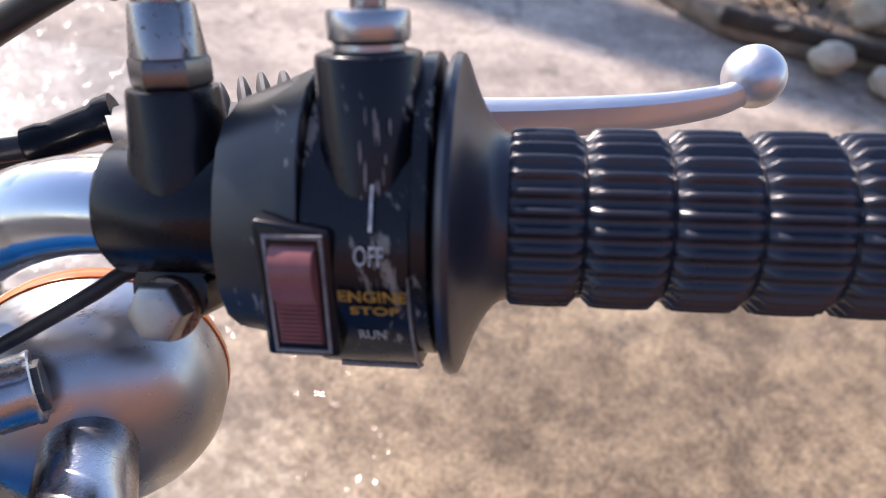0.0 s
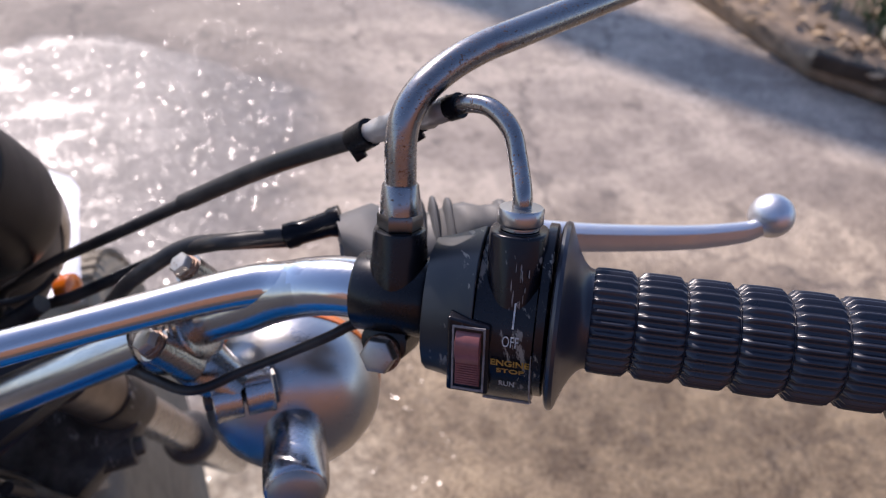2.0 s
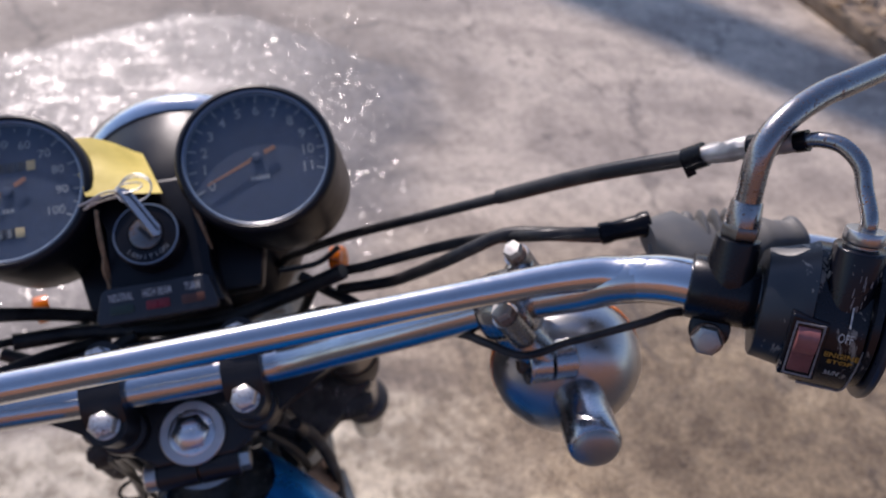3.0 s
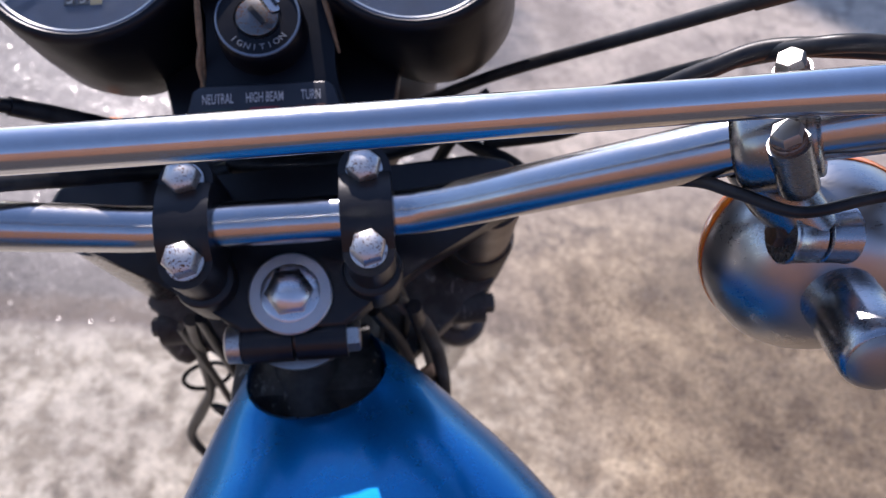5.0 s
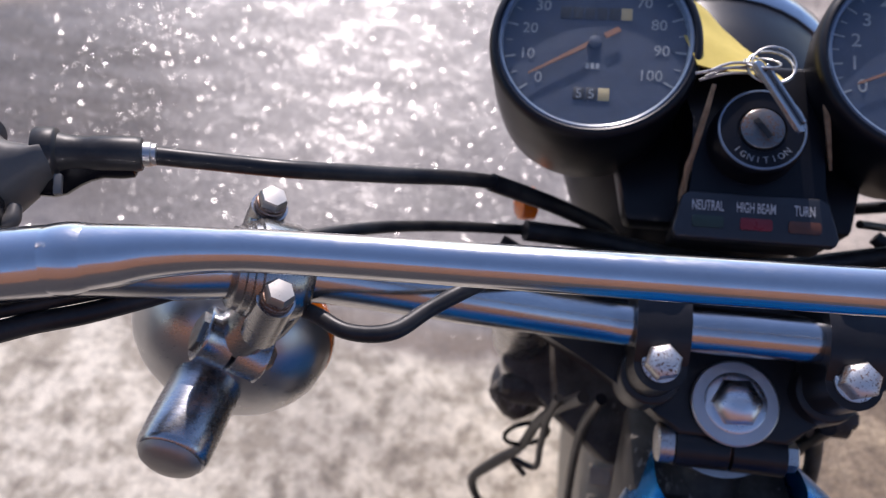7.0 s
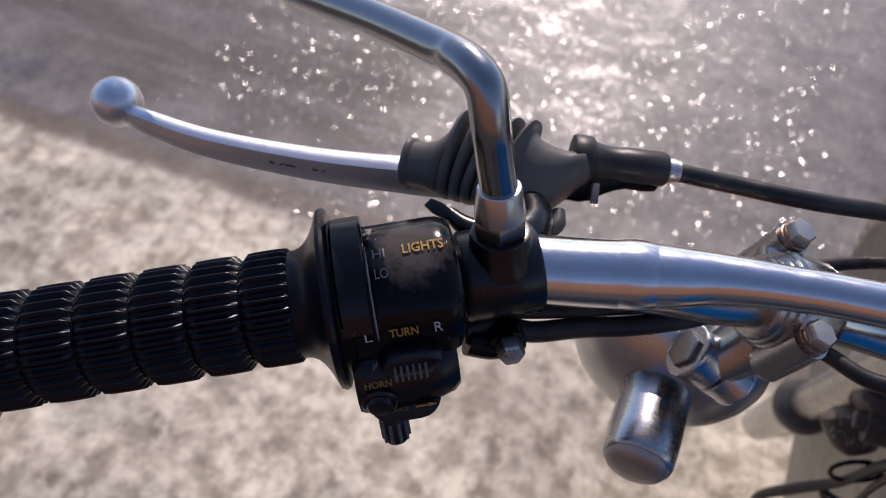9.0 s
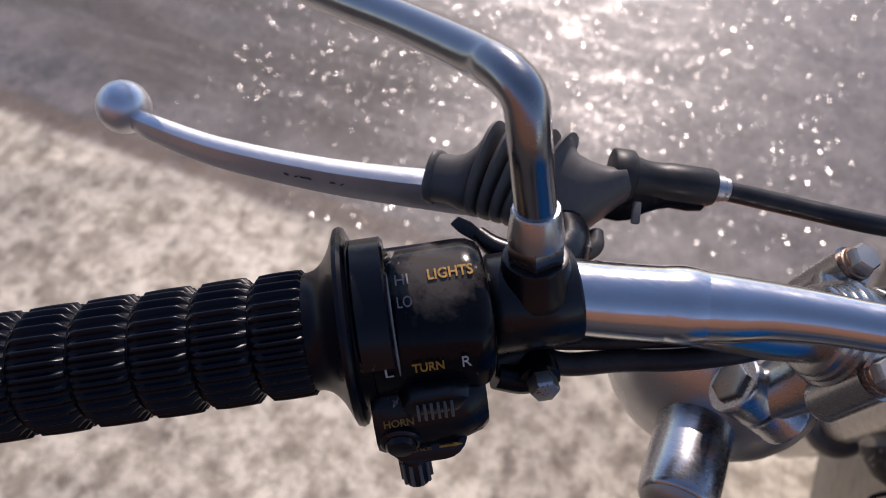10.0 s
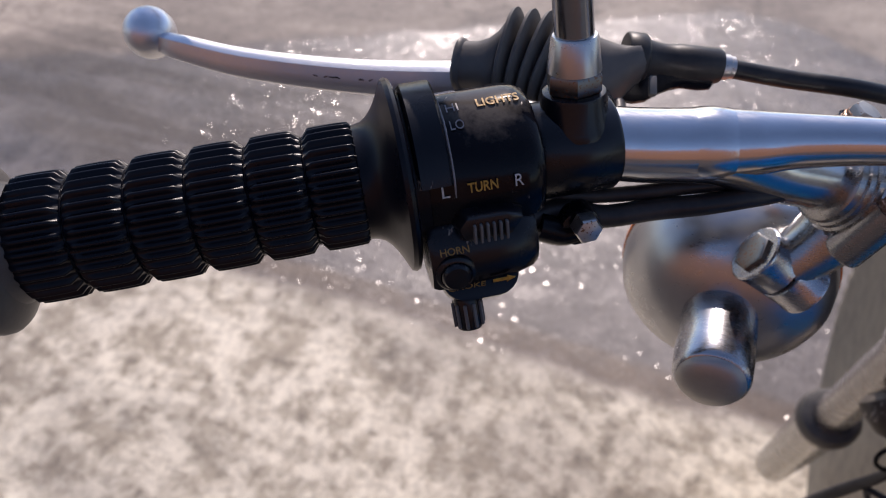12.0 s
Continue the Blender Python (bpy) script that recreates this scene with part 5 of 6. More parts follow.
# ---- forks, lower yoke, frame head ----
for g in (1, -1):
    bm = bmm()
    tube(bm, [yk(97 * g, 46, -150), yk(100 * g, 42, -392)], 15.5, 24, 1)
    fork = part("fork_tube", bm, chrome_worn, bike, "grimy fork tube")
    bm = bmm()
    tube(bm, [yk(94 * g, 47, -31), yk(97 * g, 46, -152)], 18.0, 28, 1)
    part("headlight_ear", bm, cast if g < 0 else ear_brown, fork)
    if g > 0:
        bm = bmm()
        lathe(bm, Matrix.Translation(yk(96, 46, -165)) @ YOKE.to_3x3().to_4x4(), [(0, 16), (1, 20.5), (62, 20.5), (66, 19)], 28)
        part("yoke_clamp", bm, frame_black, fork)
    bm = bmm()
    lathe(bm, Matrix.Translation(yk(100 * g, 42, -392)) @ YOKE.to_3x3().to_4x4(), [(-330, 21), (-40, 22), (0, 22.5), (2, 20)], 28)
    part("fork_slider", bm, cast, fork, "dusty alloy fork leg")
    bm = bmm()
    lathe(bm, Matrix.Translation(yk(100 * g, 42, -392)) @ YOKE.to_3x3().to_4x4(), [(-4, 22), (-2, 25), (4, 26.5), (13, 26), (19, 23), (22, 16)], 32)
    part("dust_seal", bm, rubber_grey, fork, "black rubber dust seal")
    bm = bmm()
    tube(bm, [yk(60 * g, 14, -148), yk(100 * g, 14, -148)], 12, 20, 1)
    bolt_head(bm, along(yk(100 * g, 14, -148), (g, 0, 0), (0, 0, 1)), 11, 6, 0.5)
    part("lower_pinch", bm, frame_black, fork)
    bm = bmm()
    lathe(bm, along(mm(96 * g, 121, -12), (0.93 * g, -0.3, 0.2), (0, 0, 1)), [(-2, 7), (-1.8, 9), (4, 9.4), (6.5, 8.8), (8, 6), (8.6, 2)], 30)
    part("reflector", bm, amber, fork, "orange side reflector")
bm = bmm()
prism(bm, Matrix.Translation(yk(0, -4, -150)) @ YOKE.to_3x3().to_4x4(), [(-108, 30), (-96, 66), (96, 66), (108, 30), (40, -24), (-40, -24)], -14, 14, 4)
part("lower_yoke", bm, frame_black, bike, "grimy black lower yoke")
bm = bmm()
tube(bm, [yk(0, -2, -31), yk(0, -2, -36)], 29, 40, 1)
part("bearing_cup", bm, steel, bike)
bm = bmm()
tube(bm, [yk(0, 0, -30), yk(0, 0, -165)], 23, 28, 1)
tube(bm, [yk(0, -8, -60), mm(0, -110, -110), mm(0, -330, -110)], 17, 20, 4)
tube(bm, [yk(0, -8, -130), mm(0, -60, -300), mm(0, -130, -560)], 15, 20, 4)
prism(bm, axes(mm(0, 18, -60), (1, 0, 0), (0, 0.25, 1)), rect(74, 60, 0, -6), -120, -6, 6)
part("frame", bm, frame_black, bike, "black frame head with peeling grime")


# ---- engine top below the tank, cables and brackets beside the steering head ----
bm = bmm()
prism(bm, Matrix.Translation(mm(0, -95, -470)), rounded(190, 150, 30), -60, 130, 8)
engine = part("engine", bm, frame_black, bike, "grimy black engine top with cooling fins")
fin_bm = bmm()
prism(fin_bm, Matrix.Identity(4), rounded(236, 190, 34), -2.5, 2.5, 1.5, 1)
fin = part("cooling_fin", fin_bm, frame_black, engine)
fin.matrix_basis = Matrix.Translation(mm(0, -95, -500))
for i in range(1, 8):
    o = new("cooling_fin", fin.data)
    o.parent, o.matrix_basis = engine, Matrix.Translation(mm(0, -95, -500 + 18 * i))
for pts, r, mat in (
        ([mm(34, 18, -46), mm(46, 26, -90), mm(52, 30, -150), mm(46, 10, -230), mm(40, -20, -330)], 3.4, cable_mat),
        ([mm(44, 24, -44), mm(62, 30, -88), mm(70, 22, -150), mm(62, -6, -250), mm(50, -30, -340)], 4.2, frame_black),
        ([mm(28, 12, -52), mm(30, 8, -110), mm(52, 4, -170), mm(78, -4, -190), mm(96, 0, -170)], 3.4, cable_mat),
        ([mm(24, -16, -80), mm(42, -14, -140), mm(66, -4, -215)], 10.0, rusty)):
    bm = bmm()
    tube(bm, pts, r, 12, 6)
    part("hose", bm, mat, bike)
bm = bmm()
prism(bm, axes(mm(58, 10, -120), (0.3, 0.6, -0.7), (1, 0.2, 0.1)), rounded(60, 26, 6), -2, 2, 0.6)
part("bracket", bm, rusty, bike, "brown rusty bracket")


# ---- fuel tank ----
def tank():
    bm = bmm()
    nu, nv = 36, 26
    grid = []
    yaw = Matrix.Rotation(radians(11.0), 4, "Z")
    for j in range(nv + 1):
        v = j / nv
        row = []
        for i in range(nu + 1):
            u = i / nu * 2 - 1
            front = -41 + 53 * min(1.0, abs(u) / 0.46) ** 1.8
            y = front + (-330 - front) * (v ** 1.25)
            half = 31 + 101 * (1 - math.exp(-max(0.0, 14 - y) / 105))
            a = u * math.pi / 2 * 1.18
            high = 78
            x = half * math.copysign(abs(math.sin(min(abs(a), math.pi / 2))) ** 0.85, u)
            z = -41 - high * (1 - max(0.0, math.cos(a)) ** 0.62) + 15 * (1 - math.exp(-max(0.0, -41 - y) / 60))
            if abs(a) > math.pi / 2:
                over = (abs(a) - math.pi / 2)
                x -= math.copysign(over * 60, u)
                z -= over * 160
            row.append(bm.verts.new(yaw @ mm(x + 4, y, z)))
        grid.append(row)
    for j in range(nv):
        for i in range(nu):
            bm.faces.new((grid[j][i], grid[j + 1][i], grid[j + 1][i + 1], grid[j][i + 1]))
    # rolled lip round the notch
    back = [bm.verts.new(v.co + Vector((0, 0.004, -0.006))) for v in grid[0]]
    deep = [bm.verts.new(v.co + Vector((0, -0.012, -0.03))) for v in grid[0]]
    for i in range(nu):
        bm.faces.new((grid[0][i], grid[0][i + 1], back[i + 1], back[i]))
        bm.faces.new((back[i], back[i + 1], deep[i + 1], deep[i]))
    ob = part("fuel_tank", bm, blue_paint, bike, "glossy metallic blue fuel tank with a notch for the steering head", sharp=50)
    return ob


tank()

# ---- instruments ----
DIAL = Vector((0, -0.47, 0.883)).normalized()


def gauge(centre, name, label, skew=0.0):
    c = mm(*centre)
    m = along(c, DIAL, (1, 0, 0))
    bm = bmm()
    lathe(bm, m, [(-76, 18), (-74, 30), (-69, 38), (-56, 42.5), (-36, 44.4), (-16, 45.1), (-2, 45.2), (0.8, 44.6), (2.0, 43.4), (2.3, 42.2), (1.8, 41.4), (-2, 40.8), (-2, 39)], 64, False)
    for v in bm.verts:
        v.co.x += skew * max(0.0, -(m.inverted() @ v.co).z - 0.01)
    g = part(name, bm, gauge_black, bike, label)
    bm = bmm()
    lathe(bm, m, [(-3, 41.2), (0.9, 41.2), (1.5, 40.4), (0.9, 39.4), (-3, 39.0)], 64, False)
    part("rim", bm, plain_blue_rim, g)
    bm = bmm()
    lathe(bm, m, [(-5.0, 41.5), (-3.2, 41.5)], 64)
    part("dial", bm, dial_face, g)
    bm = bmm()
    lathe(bm, m, [(0.2, 40.2), (0.9, 40.2)], 64)
    gl = part("glass", bm, glass, g)
    gl.visible_shadow = False
    return g, m


plain_blue_rim = plain_mat("pale_dial_rim", (0.16, 0.22, 0.30), 0.3, vary=0.3)


def dial_marks(g, m, numbers, a0, a1, r_num, size, word, word_y, tick_all):
    n = len(numbers)
    for i, t in enumerate(numbers):
        a = radians(a0 + (a1 - a0) * i / (n - 1))
        p = m @ mm(r_num * math.sin(a), r_num * math.cos(a), -2.95)
        lettering("numeral", t, axes(p, (m.to_3x3() @ Vector((1, 0, 0))), DIAL), size, letter_dial, g, raised=0.1, bold=0.01)
    bm = bmm()
    for i in range((n - 1) * tick_all + 1):
        a = radians(a0 + (a1 - a0) * i / ((n - 1) * tick_all))
        long = i % tick_all == 0
        p = m @ mm(36.6 * math.sin(a), 36.6 * math.cos(a), -3.1)
        prism(bm, axes(p, m.to_3x3() @ Vector((math.sin(a), math.cos(a), 0)), DIAL), rect(5.0 if long else 2.6, 0.9 if long else 0.5), 0, 0.2)
    part("scale_marks", bm, letter_dial, g)
    bm = bmm()
    w0 = m @ mm(0, word_y, -2.95)
    for i in range(5 if len(word) > 3 else 3):
        prism(bm, axes(w0, (1, 0, 0), DIAL), rect(1.5, 2.6, -4 + 2.2 * i if len(word) > 3 else -2.4 + 2.2 * i, 0), 0, 0.1)
    part("unit_mark", bm, letter_dial, g)


def needle(g, m, angle, length):
    a = radians(angle)
    w = m.to_3x3() @ Vector((math.sin(a), math.cos(a), 0))
    mn = axes(m @ mm(0, 0, -1.6), w, DIAL)
    bm = bmm()
    prism(bm, mn, [(2, -1.1), (length, -0.45), (length + 1, 0), (length, 0.45), (5, 1.1)], 0, 0.5)
    prism(bm, mn, [(-12, -1.3), (-5, -1.3), (-5, 1.3), (-12, 1.3)], 0, 0.5)
    part("needle", bm, needle_mat, g, "faded orange needle")
    bm = bmm()
    lathe(bm, along(m @ mm(0, 0, -3), DIAL, (1, 0, 0)), [(0, 3.0), (1.2, 2.8), (1.4, 2.2)], 24)
    part("hub", bm, dial_face, g)


tach, mt = gauge((62.5, 107, 100.5), "tachometer", "round black tachometer with white numerals", 0.2)
dial_marks(tach, mt, [str(i) for i in range(12)], -116, 108, 29.5, 6.0, "rpmx1000", -12, 2)
needle(tach, mt, -114, 31)
speedo, ms = gauge((-72, 108.5, 101), "speedometer", "round black speedometer with white numerals")
dial_marks(speedo, ms, [str(i * 10) for i in range(11)], -127, 120, 28.5, 5.0, "mph", -11, 2)
needle(speedo, ms, -121, 31)


def counter(g, m, y, digits, last):
    """Counter wheels in a window."""
    n = len(digits)
    for i, t in enumerate(digits):
        x = (i - (n - 1) / 2) * 5.2
        bm = bmm()
        prism(bm, axes(m @ mm(x, y, -3.2), (1, 0, 0), DIAL), rect(4.7, 5.8), 0, 0.5, 0.2)
        part("counter_wheel", bm, odo_white if (last and i == n - 1) else odo_black, g)
        if t != " ":
            lettering("digit", t, axes(m @ mm(x, y, -2.65), (1, 0, 0), DIAL), 4.2, letter_dial if not (last and i == n - 1) else odo_black, g, raised=0.08)


counter(speedo, ms, -24, "55 ", True)
counter(speedo, ms, 14, "      ", True)

# casing between the dials: warning lamp panel and ignition lock
bm = bmm()
BASE = along(mm(0, 64.5, 58), DIAL, (1, 0, 0))
prism(bm, BASE, [(-33, -18), (33, -18), (27, 6), (24, 34), (40, 60), (-40, 60), (-24, 34), (-27, 6)], -30, 0, 3, 3)
dash = part("instrument_panel", bm, gauge_black, bike, "black panel with warning lamps and ignition lock")
LAMPS = along(mm(-2.5, 51.5, 56.3), DIAL, (1, 0, 0))
bm = bmm()
prism(bm, LAMPS, [(-31, -9.5), (31, -9.5), (32.5, -6.5), (29, 8.5), (26, 10.5), (-26, 10.5), (-29, 8.5), (-32.5, -6.5)], -4, 1.2, 0.8, 3)
plate = part("lamp_plate", bm, plate_grey, dash, "dark grey warning lamp plate")
for x, t, w, lens in ((-18.6, "NEUTRAL", 12.6, lens_green), (0.4, "HIGH BEAM", 15.2, lens_red), (19.2, "TURN", 8.0, lens_brown)):
    lettering("lettering", t, LAMPS @ Matrix.Translation(mm(x, 4.6, 1.25)), 4.4, letter_white, dash, w, bold=0.01)
    bm = bmm()
    prism(bm, LAMPS @ Matrix.Translation(mm(x, -2.4, 0)), rounded(12.5, 5, 1), 0.9, 1.7, 0.3)
    part("warning_lamp", bm, lens, dash)
LOCK = along(mm(-2.5, 79, 80.5), DIAL, (1, 0, 0))
bm = bmm()
lathe(bm, LOCK, [(-26, 19.5), (-4, 18.6), (0, 18.0), (1.0, 17.4), (1.2, 9.8), (0.6, 9.4)], 48)
lock = part("ignition_lock", bm, gauge_black, dash)
bm = bmm()
lathe(bm, LOCK, [(0.9, 17.5), (1.6, 17.3), (1.7, 16.6), (0.9, 16.5)], 48, False)
part("lock_ring", bm, plain_blue_rim, dash)
bm = bmm()
lathe(bm, LOCK, [(0.4, 8.8), (2.2, 8.6), (2.6, 8.0), (2.6, 1)], 36)
part("lock_barrel", bm, nut_dark, dash, "grey metal lock barrel with a keyway")
bm = bmm()
prism(bm, LOCK @ Matrix.Rotation(radians(-52), 4, "Z"), rect(9.5, 2.4), 2.4, 2.9)
part("keyway", bm, odo_black, dash)
for i, ch in enumerate("IGNITION"):
    a = radians(-90 + (i - 3.5) * 13.5)
    w = LOCK.to_3x3() @ Vector((-math.sin(a), math.cos(a), 0))
    lettering("lettering", ch, axes(LOCK @ mm(13.2 * math.cos(a), 13.2 * math.sin(a), 1.25), w, DIAL), 2.6, letter_dial, dash, raised=0.1)

# black bracket that carries the dials
bm = bmm()
prism(bm, along(mm(0, 96, 30), DIAL, (1, 0, 0)), [(-50, -20), (50, -20), (56, 10), (40, 30), (-40, 30), (-56, 10)], -8, 8, 3, 2)
part("dial_bracket", bm, gauge_black, dash, "black bracket under the dials")

# headlight shell
bm = bmm()
HL = along(mm(0, 152, -18), (0, 0.995, -0.1), (1, 0, 0))
lathe(bm, HL, [(-45, 12), (-42, 30), (-32, 50), (-15, 66), (10, 77), (40, 83), (62, 85)], 48)
hl = part("headlight", bm, gauge_black, bike, "black headlight shell with a chrome rim")
bm = bmm()
lathe(bm, HL, [(58, 86), (62, 89), (72, 90), (80, 86), (84, 78), (84, 60)], 48)
part("rim", bm, chrome, hl)


# ---- keys, tag and twine at the ignition lock ----
tag_thing = new("key_tag")
tag_thing.matrix_basis = BIKE
tagged(tag_thing, "creased yellow card tag on a key ring hanging from the ignition", "key tag")
bm = bmm()
corners = (mm(-42, 142, 104), mm(-8, 150, 84), mm(8, 100, 90), mm(-30, 97, 99))
n = 8
top, low = [], []
for i in range(n + 1):
    for j in range(n + 1):
        u, v = i / n, j / n
        p = corners[0].lerp(corners[1], u).lerp(corners[3].lerp(corners[2], u), v)
        p += Vector((0, 0, 1)) * (0.004 * math.sin(u * 4.2) * (1 - v) + 0.0015 * noise.noise(p * 60))
        top.append(bm.verts.new(p))
        low.append(bm.verts.new(p - Vector((0, -0.0004, 0.0008))))
for s, flip in ((top, False), (low, True)):
    for i in range(n):
        for j in range(n):
            q = (s[i * (n + 1) + j], s[(i + 1) * (n + 1) + j], s[(i + 1) * (n + 1) + j + 1], s[i * (n + 1) + j + 1])
            bm.faces.new(q[::-1] if flip else q)
rim = [i * (n + 1) for i in range(n + 1)] + [n * (n + 1) + j for j in range(1, n + 1)] + [(n - i) * (n + 1) + n for i in range(1, n + 1)] + [n - j for j in range(1, n)]
for a, b in zip(rim, rim[1:] + rim[:1]):
    bm.faces.new((top[a], top[b], low[b], low[a]))
part("card", bm, tag_yellow, tag_thing, "yellow card with a folded corner")
bm = bmm()
c = mm(-3, 92, 102)
for off, r, tilt in (((0, 0, 0), 9, 0.2), ((1, 0, 1.4), 8.4, 0.5), ((-3, 2, 0.5), 7, -0.4)):
    pts = []
    for i in range(17):
        a = i * math.tau / 16
        pts.append(c + mm(*off) + mm(r * math.cos(a), r * math.sin(a) * math.cos(tilt), r * math.sin(a) * math.sin(tilt) * 0.8))
    tube(bm, pts, 0.45, 8, 3, False)
part("key_ring", bm, steel, tag_thing, "split wire key ring")
bm = bmm()
kd = (mm(8, 64, 92) - mm(-10, 92, 106)).normalized()
km = axes(mm(-11, 93, 106.5), kd, (0.5, -0.2, 0.8))
prism(bm, km, rounded(34, 5.0, 1.6, 20, 0), -0.8, 0.8, 0.3, 1)
prism(bm, km, rounded(28, 1.6, 0.7, 20, 2.6), 1.0, 2.0, 0.3, 1)
part("key", bm, chrome_dark, tag_thing, "worn steel key")
for i, (dx, dz, l) in enumerate(((0, 0, 20), (1.5, 1.6, 18), (-1, 3.0, 22), (1, 4.4, 17))):
    bm = bmm()
    tube(bm, [mm(-10 + dx, 92, 99 + dz), mm(-10 - l * 0.5, 90 + dx, 99.5 + dz), mm(-10 - l, 87, 98 + dz)], 0.6, 8, 3)
    part("wire_end", bm, steel, tag_thing)

twine = new("twine")
twine.matrix_basis = BIKE
tagged(twine, "frayed brown twine hanging beside the ignition lock", "twine")
bm = bmm()
tube(bm, [mm(-24, 86, 97), mm(-25.5, 81, 88), mm(-27, 77, 76), mm(-28, 74, 66), mm(-29.5, 68, 54), mm(-30, 62, 49)], [0.9, 1.2, 1.4, 1.1, 1.5, 0.7], 8, 5)
tube(bm, [mm(-27, 76, 74), mm(-29.5, 71, 64), mm(-28, 66, 53)], [0.8, 1.2, 0.6], 8, 4)
part("strand", bm, twine_mat, twine)
bm = bmm()
tube(bm, [mm(22, 102, 93), mm(24, 92, 84), mm(27, 82, 72), mm(29, 76, 64)], [1.0, 1.5, 1.0, 0.6], 8, 5)
part("strand", bm, twine_mat, twine)

# ---- loom that hangs across the left of the bar ----
bm = bmm()
tube(bm, [mm(-190, -24, 76), mm(-166, -29, 77), mm(-150, -36, 77), mm(-135, -34.5, 77), mm(-124, -23, 76), mm(-111, -11, 75), mm(-98, 6, 66), mm(-84, 28, 46), mm(-70, 52, 24), mm(-50, 76, 0)],
     [2.8, 2.8, 2.9, 3.1, 2.9, 3.1, 3.4, 3.8, 4.0, 4.0], 14, 8)
part("wiring_loom", bm, cable_mat, bike, "slack black wiring loom taped in a sleeve")
# wires and brackets under the instruments
for pts, r, mat in (
        ([mm(-192, -14, 90), mm(-159, 20, 67), mm(-134, 50, 40), mm(-100, 74, 16), mm(-62, 90, 0)], 2.6, cable_mat),
        ([mm(-96, 70, 20), mm(-60, 78, 8), mm(-20, 74, 4), mm(20, 74, 2), mm(60, 80, 6), mm(100, 72, 30)], 5.0, cable_mat),
        ([mm(-108, 74, 6), mm(-84, 66, -2), mm(-58, 62, 0), mm(-30, 70, 6)], 4.2, cable_mat),
        ([mm(72, 96, 6), mm(88, 84, 0), mm(104, 66, 4), mm(112, 50, 8)], 3.6, cable_mat),
        ([mm(60, 92, 18), mm(84, 104, 6), mm(100, 110, 12)], 2.0, cable_mat)):
    bm = bmm()
    tube(bm, pts, r, 12, 8)
    part("wire", bm, mat, bike)
# ---- wires, loops and lower parts on the left of the steering head ----
for pts, r, mat in (
        ([mm(-60, 30, -60), mm(-72, 50, -110), mm(-82, 66, -160), mm(-92, 76, -215), mm(-112, 84, -262), mm(-130, 88, -306), mm(-122, 84, -345), mm(-104, 76, -356)], [3.5, 3.5, 3.5, 3.5, 4.5, 3.8, 3.2, 3.0], cable_mat),
        ([mm(-72, 40, -80), mm(-76, 54, -130), mm(-78, 66, -190), mm(-80, 72, -236), mm(-96, 78, -240), mm(-88, 78, -262)], 2.4, cable_mat),
        ([mm(-52, 24, -50), mm(-56, 40, -110), mm(-56, 52, -180), mm(-54, 60, -280)], 3.0, cable_mat),
        ([mm(54, 20, -48), mm(60, 40, -110), mm(66, 60, -180)], 4.0, cable_mat),
        ([mm(46, 30, -40), mm(50, 44, -90), mm(44, 60, -160)], 3.0, cable_mat)):
    bm = bmm()
    tube(bm, pts, r, 10, 6)
    part("wire", bm, mat, bike)
bm = bmm()
pts = [mm(-88, 74, -190) + mm(15 * math.cos(i * math.tau / 14), 4 * math.cos(i * math.tau / 14), 15 * math.sin(i * math.tau / 14)) for i in range(15)]
tube(bm, pts, 1.6, 8, 3, False)
part("cable_loop", bm, rubber, bike, "loose wire loop")
bm = bmm()
lathe(bm, along(mm(-96, 92, -170), (-0.35, 0.5, 0.4), (1, 0, 0)), [(-14, 10), (-8, 15), (6, 18), (12, 17), (15, 12)], 30)
part("horn", bm, frame_black, bike, "round black horn")

# ---- front wheel ----
WHEEL = along(mm(0, 300, -530), (1, 0, 0), (0, 0, 1))
bm = bmm()
prof = []
for i in range(22):
    prof.append((38 * math.sin(radians(-110 + 220 * i / 21)), 246 + 36 * math.cos(radians(-110 + 220 * i / 21))))
lathe(bm, WHEEL, prof, 72)
wheel = part("front_wheel", bm, tyre_mat, bike, "dusty front wheel with a blocky tyre")
bm = bmm()
for i in range(64):
    a = i * math.tau / 64
    for x0 in (-24, 0, 24):
        d = Vector((0, math.sin(a + (0.05 if x0 else 0)), math.cos(a + (0.05 if x0 else 0))))
        r = 282 - abs(x0) * 0.24
        prism(bm, along(mm(x0, 300, -530) + d * (r - 1) * MM, d, (1, 0, 0)), rect(17, 15), -2, 5.5, 0)
part("tread", bm, tyre_mat, wheel)
bm = bmm()
lathe(bm, WHEEL, [(-20, 205), (-20, 222), (-14, 226), (14, 226), (20, 222), (20, 205)], 60, False)
part("rim", bm, chrome_worn, wheel)
bm = bmm()
lathe(bm, WHEEL, [(-32, 20), (-30, 40), (-10, 46), (10, 46), (30, 40), (32, 20)], 32)
part("hub", bm, cast, wheel)
for i in range(18):
    a = i * math.tau / 18
    bm = bmm()
    s = 1 if i % 2 else -1
    tube(bm, [mm(26 * s, 300 + 40 * math.sin(a + 0.3 * s), -530 + 40 * math.cos(a + 0.3 * s)), mm(0, 300 + 212 * math.sin(a), -530 + 212 * math.cos(a))], 1.6, 8, 1)
    part("spoke", bm, steel, wheel)

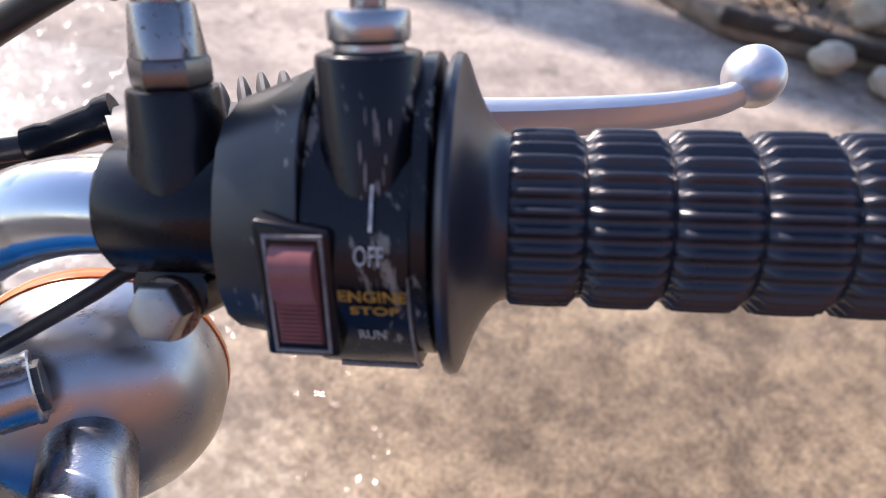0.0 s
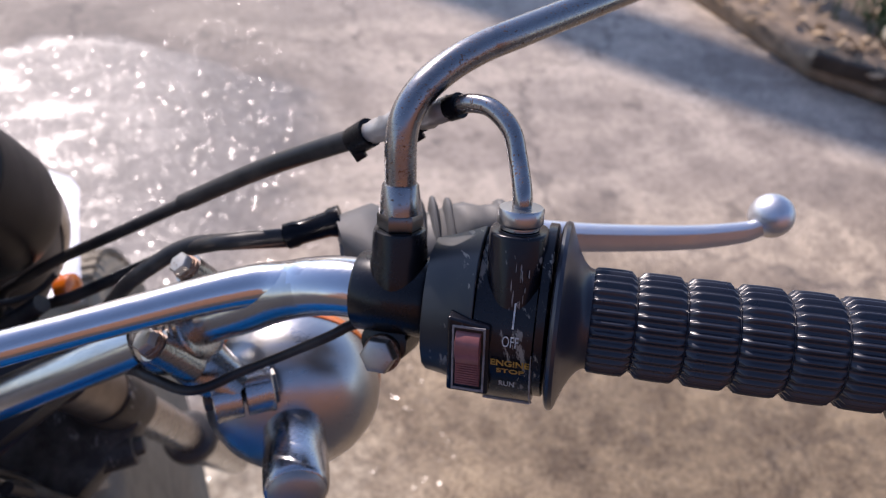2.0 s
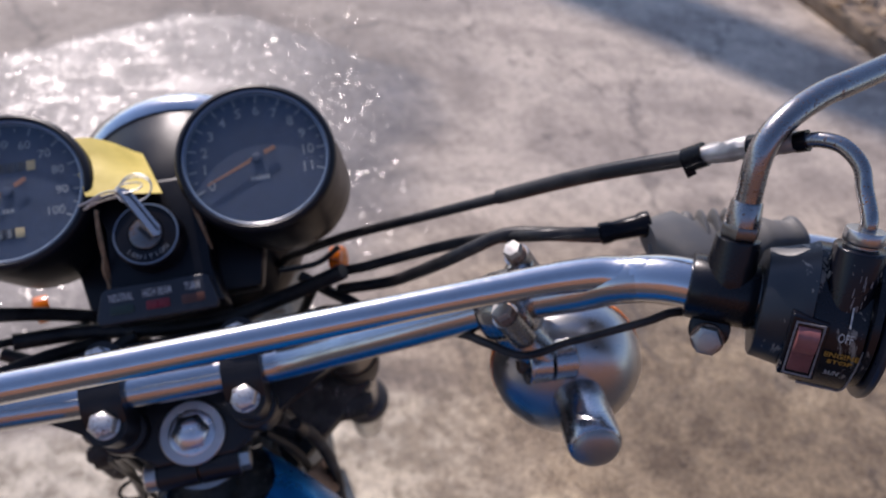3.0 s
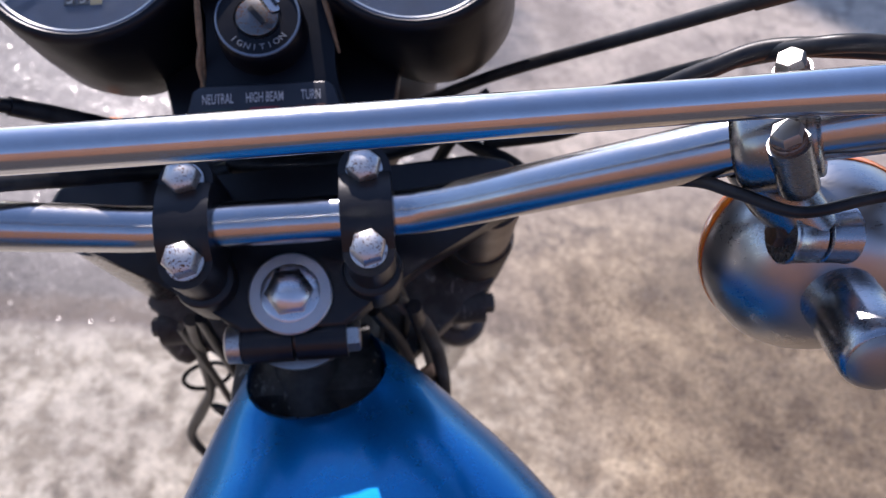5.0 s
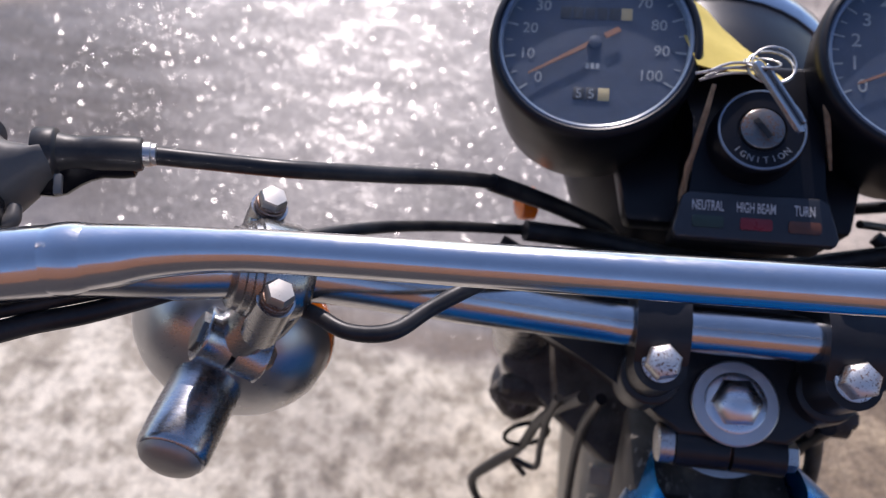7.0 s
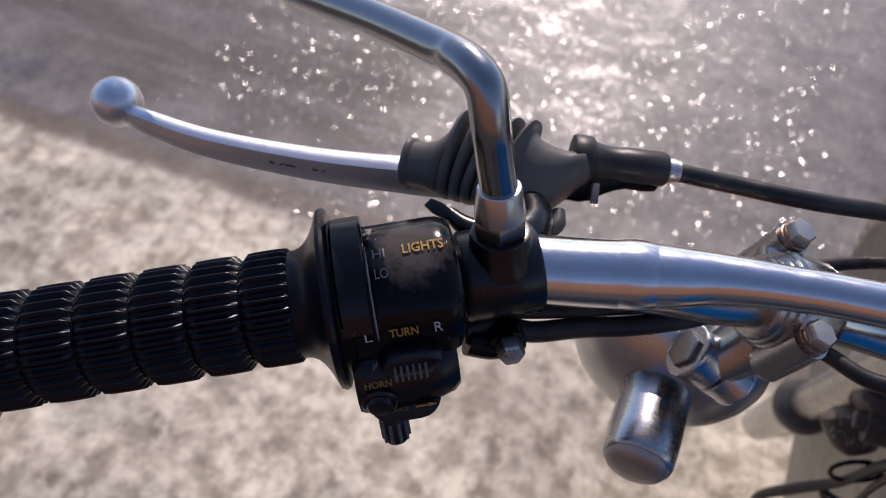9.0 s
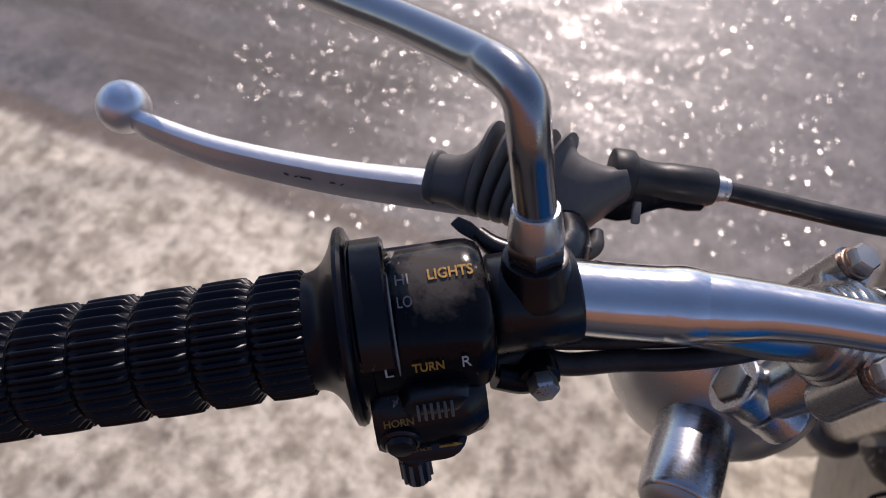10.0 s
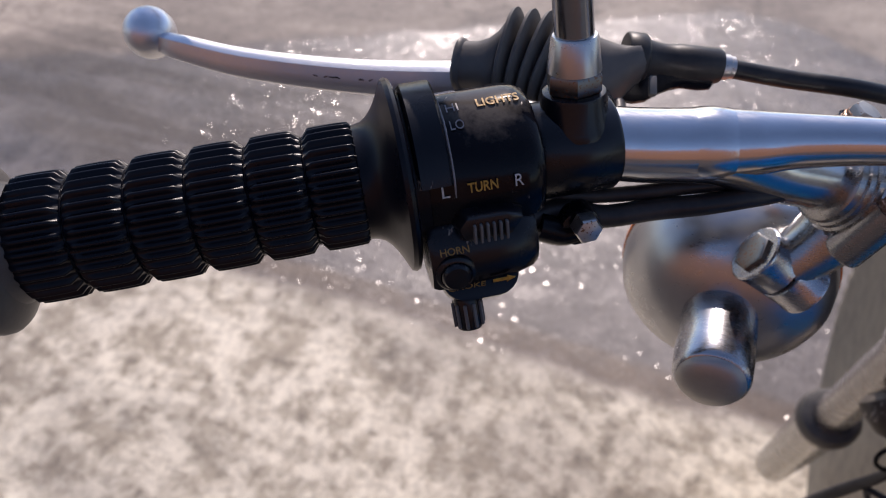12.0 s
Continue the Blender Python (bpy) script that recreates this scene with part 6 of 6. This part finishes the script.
bm = bmm()
secs = []
for i in range(15):
    y = 290 + 198 * i / 14
    half = 44 * min(1.0, 0.35 + 0.65 * ((14 - i) / 3.0) ** 0.5)
    rows = []
    for q in (-1.0, -0.92, -0.7, -0.35, 0.0, 0.35, 0.7, 0.92, 1.0, 0.9, 0.5, 0.0, -0.5, -0.9):
        drop = 10 * q * q + 6 * ((y - 400) / 100) ** 2 + (1.6 if len(rows) > 8 else 0.0)
        rows.append(mm(half * q, y, -181 - drop))
    secs.append(rows)
loft(bm, secs)
part("mudguard", bm, alloy, bike, "dull silver front mudguard with a rounded tip")

# ---- planting bed at the edge of the driveway ----
bed_wood = plain_mat("old_edging_timber", (0.07, 0.05, 0.035), 0.85, vary=0.5, scale=12)
leaf_mat = plain_mat("dry_leaf", (0.46, 0.33, 0.20), 0.8, vary=0.35, scale=60)
stone_mat = plain_mat("pale_stone", (0.55, 0.48, 0.36), 0.85, vary=0.4, scale=25, bump=0.4)
green_mat = plain_mat("green_blades", (0.07, 0.13, 0.04), 0.6, vary=0.4, scale=40)
soil_mat = plain_mat("bed_soil", (0.34, 0.25, 0.17), 0.9, vary=0.6, scale=14, bump=0.6)
rng = random.Random(4)
bed = new("planting_bed")
tagged(bed, "raised planting bed edged with a dark timber board", "planting bed")
bm = bmm()
edge = [(2.16, 2.3), (2.22, 1.95), (2.30, 1.44), (2.52, 1.20), (2.80, 1.02), (3.2, 0.95), (5.0, 1.2), (5.0, 4.2), (2.3, 4.2)]
prism(bm, Matrix.Identity(4), [(x * 1000, y * 1000) for x, y in edge], 2, 70, 25, 3)
part("soil", bm, soil_mat, bed)
bm = bmm()
m = axes(Vector((2.28, 1.44, 0)), Vector((0.5, -0.42, 0)), (0, 0, 1))
prism(bm, m, [(0, -20), (640, -20), (640, 20), (0, 20)], 55, 110, 8, 2)
part("edging_board", bm, bed_wood, bed, "dark edging board with a gap beneath")
bm = bmm()
for i in range(900):
    x, y = rng.uniform(2.2, 3.9), rng.uniform(1.05, 3.4)
    if x < 2.2 + max(0, 1.45 - y) * 1.1:
        continue
    m = pose(x, y, 0.075 + rng.random() * 0.03, rng.uniform(-40, 40), rng.uniform(-40, 40), rng.uniform(0, 360))
    w, l = rng.uniform(18, 34), rng.uniform(40, 80)
    prism(bm, m, [(-l / 2, 0), (-l / 6, -w / 2), (l / 4, -w / 2.4), (l / 2, 0), (l / 4, w / 2.4), (-l / 6, w / 2)], 0, 1.2)
litter = part("leaf_litter", bm, leaf_mat, None)
tagged(litter, "brown dry leaves lying over the planting bed", "leaf litter", kind="stuff")


def stone(x, y, z, r):
    bm = bmm()
    bmesh.ops.create_icosphere(bm, subdivisions=3, radius=r, matrix=Matrix.Translation((x, y, z)))
    for v in bm.verts:
        d = v.co - Vector((x, y, z))
        v.co = Vector((x, y, z)) + Vector((d.x, d.y * 0.9, d.z * 0.75)) * (1 + 0.28 * noise.noise(d * 6 / r * 0.2 + Vector((x, y, 0)) * 9))
    ob = part("stone", bm, stone_mat, None)
    tagged(ob, "pale rounded stone beside the planting bed", "stone", "stones by the bed")


for x, y, z, r in ((2.50, 1.13, 0.07, 0.075), (2.86, 1.26, 0.14, 0.10), (2.86, 0.80, 0.12, 0.20), (2.98, 1.02, 0.16, 0.20), (3.3, 1.2, 0.2, 0.26), (2.62, 0.98, 0.05, 0.06), (2.72, 1.5, 0.11, 0.06)):
    stone(x, y, z, r)
tuft = new("grass_tuft")
tagged(tuft, "small tuft of green blades in the planting bed", "plant")
bm = bmm()
for i in range(160):
    x, y = 2.86 + rng.gauss(0, 0.09), 1.62 + rng.gauss(0, 0.09)
    a, lean, h = rng.uniform(0, math.tau), rng.uniform(0.2, 0.9), rng.uniform(0.10, 0.22)
    d = Vector((math.cos(a) * lean, math.sin(a) * lean, 1)).normalized()
    s = Vector((-math.sin(a), math.cos(a), 0)) * 0.005
    b = Vector((x, y, 0.06))
    q = [b - s, b + s, b + d * h * 0.6 + s * 0.8, b + d * h + Vector((0, 0, -0.03)), b + d * h * 0.6 - s * 0.8]
    vs = [bm.verts.new(p) for p in q]
    bm.faces.new(vs)
tagged(part("foliage", bm, green_mat, tuft), kind="stuff")
for i in range(7):
    bm = bmm()
    x, y = 2.35 + rng.random() * 1.2, 1.9 + rng.random() * 0.6
    pts = [Vector((x, y, 0.06))]
    for j in range(5):
        pts.append(pts[-1] + Vector((rng.uniform(-0.12, 0.12), rng.uniform(-0.1, 0.1), 0.09)))
    tube(bm, pts, [5, 4, 3.4, 2.8, 2, 1], 7, 4)
    tw = part("dry_branch", bm, bed_wood, None)
    tagged(tw, "bare dry branch standing in the bed", "branch", "dry branches")
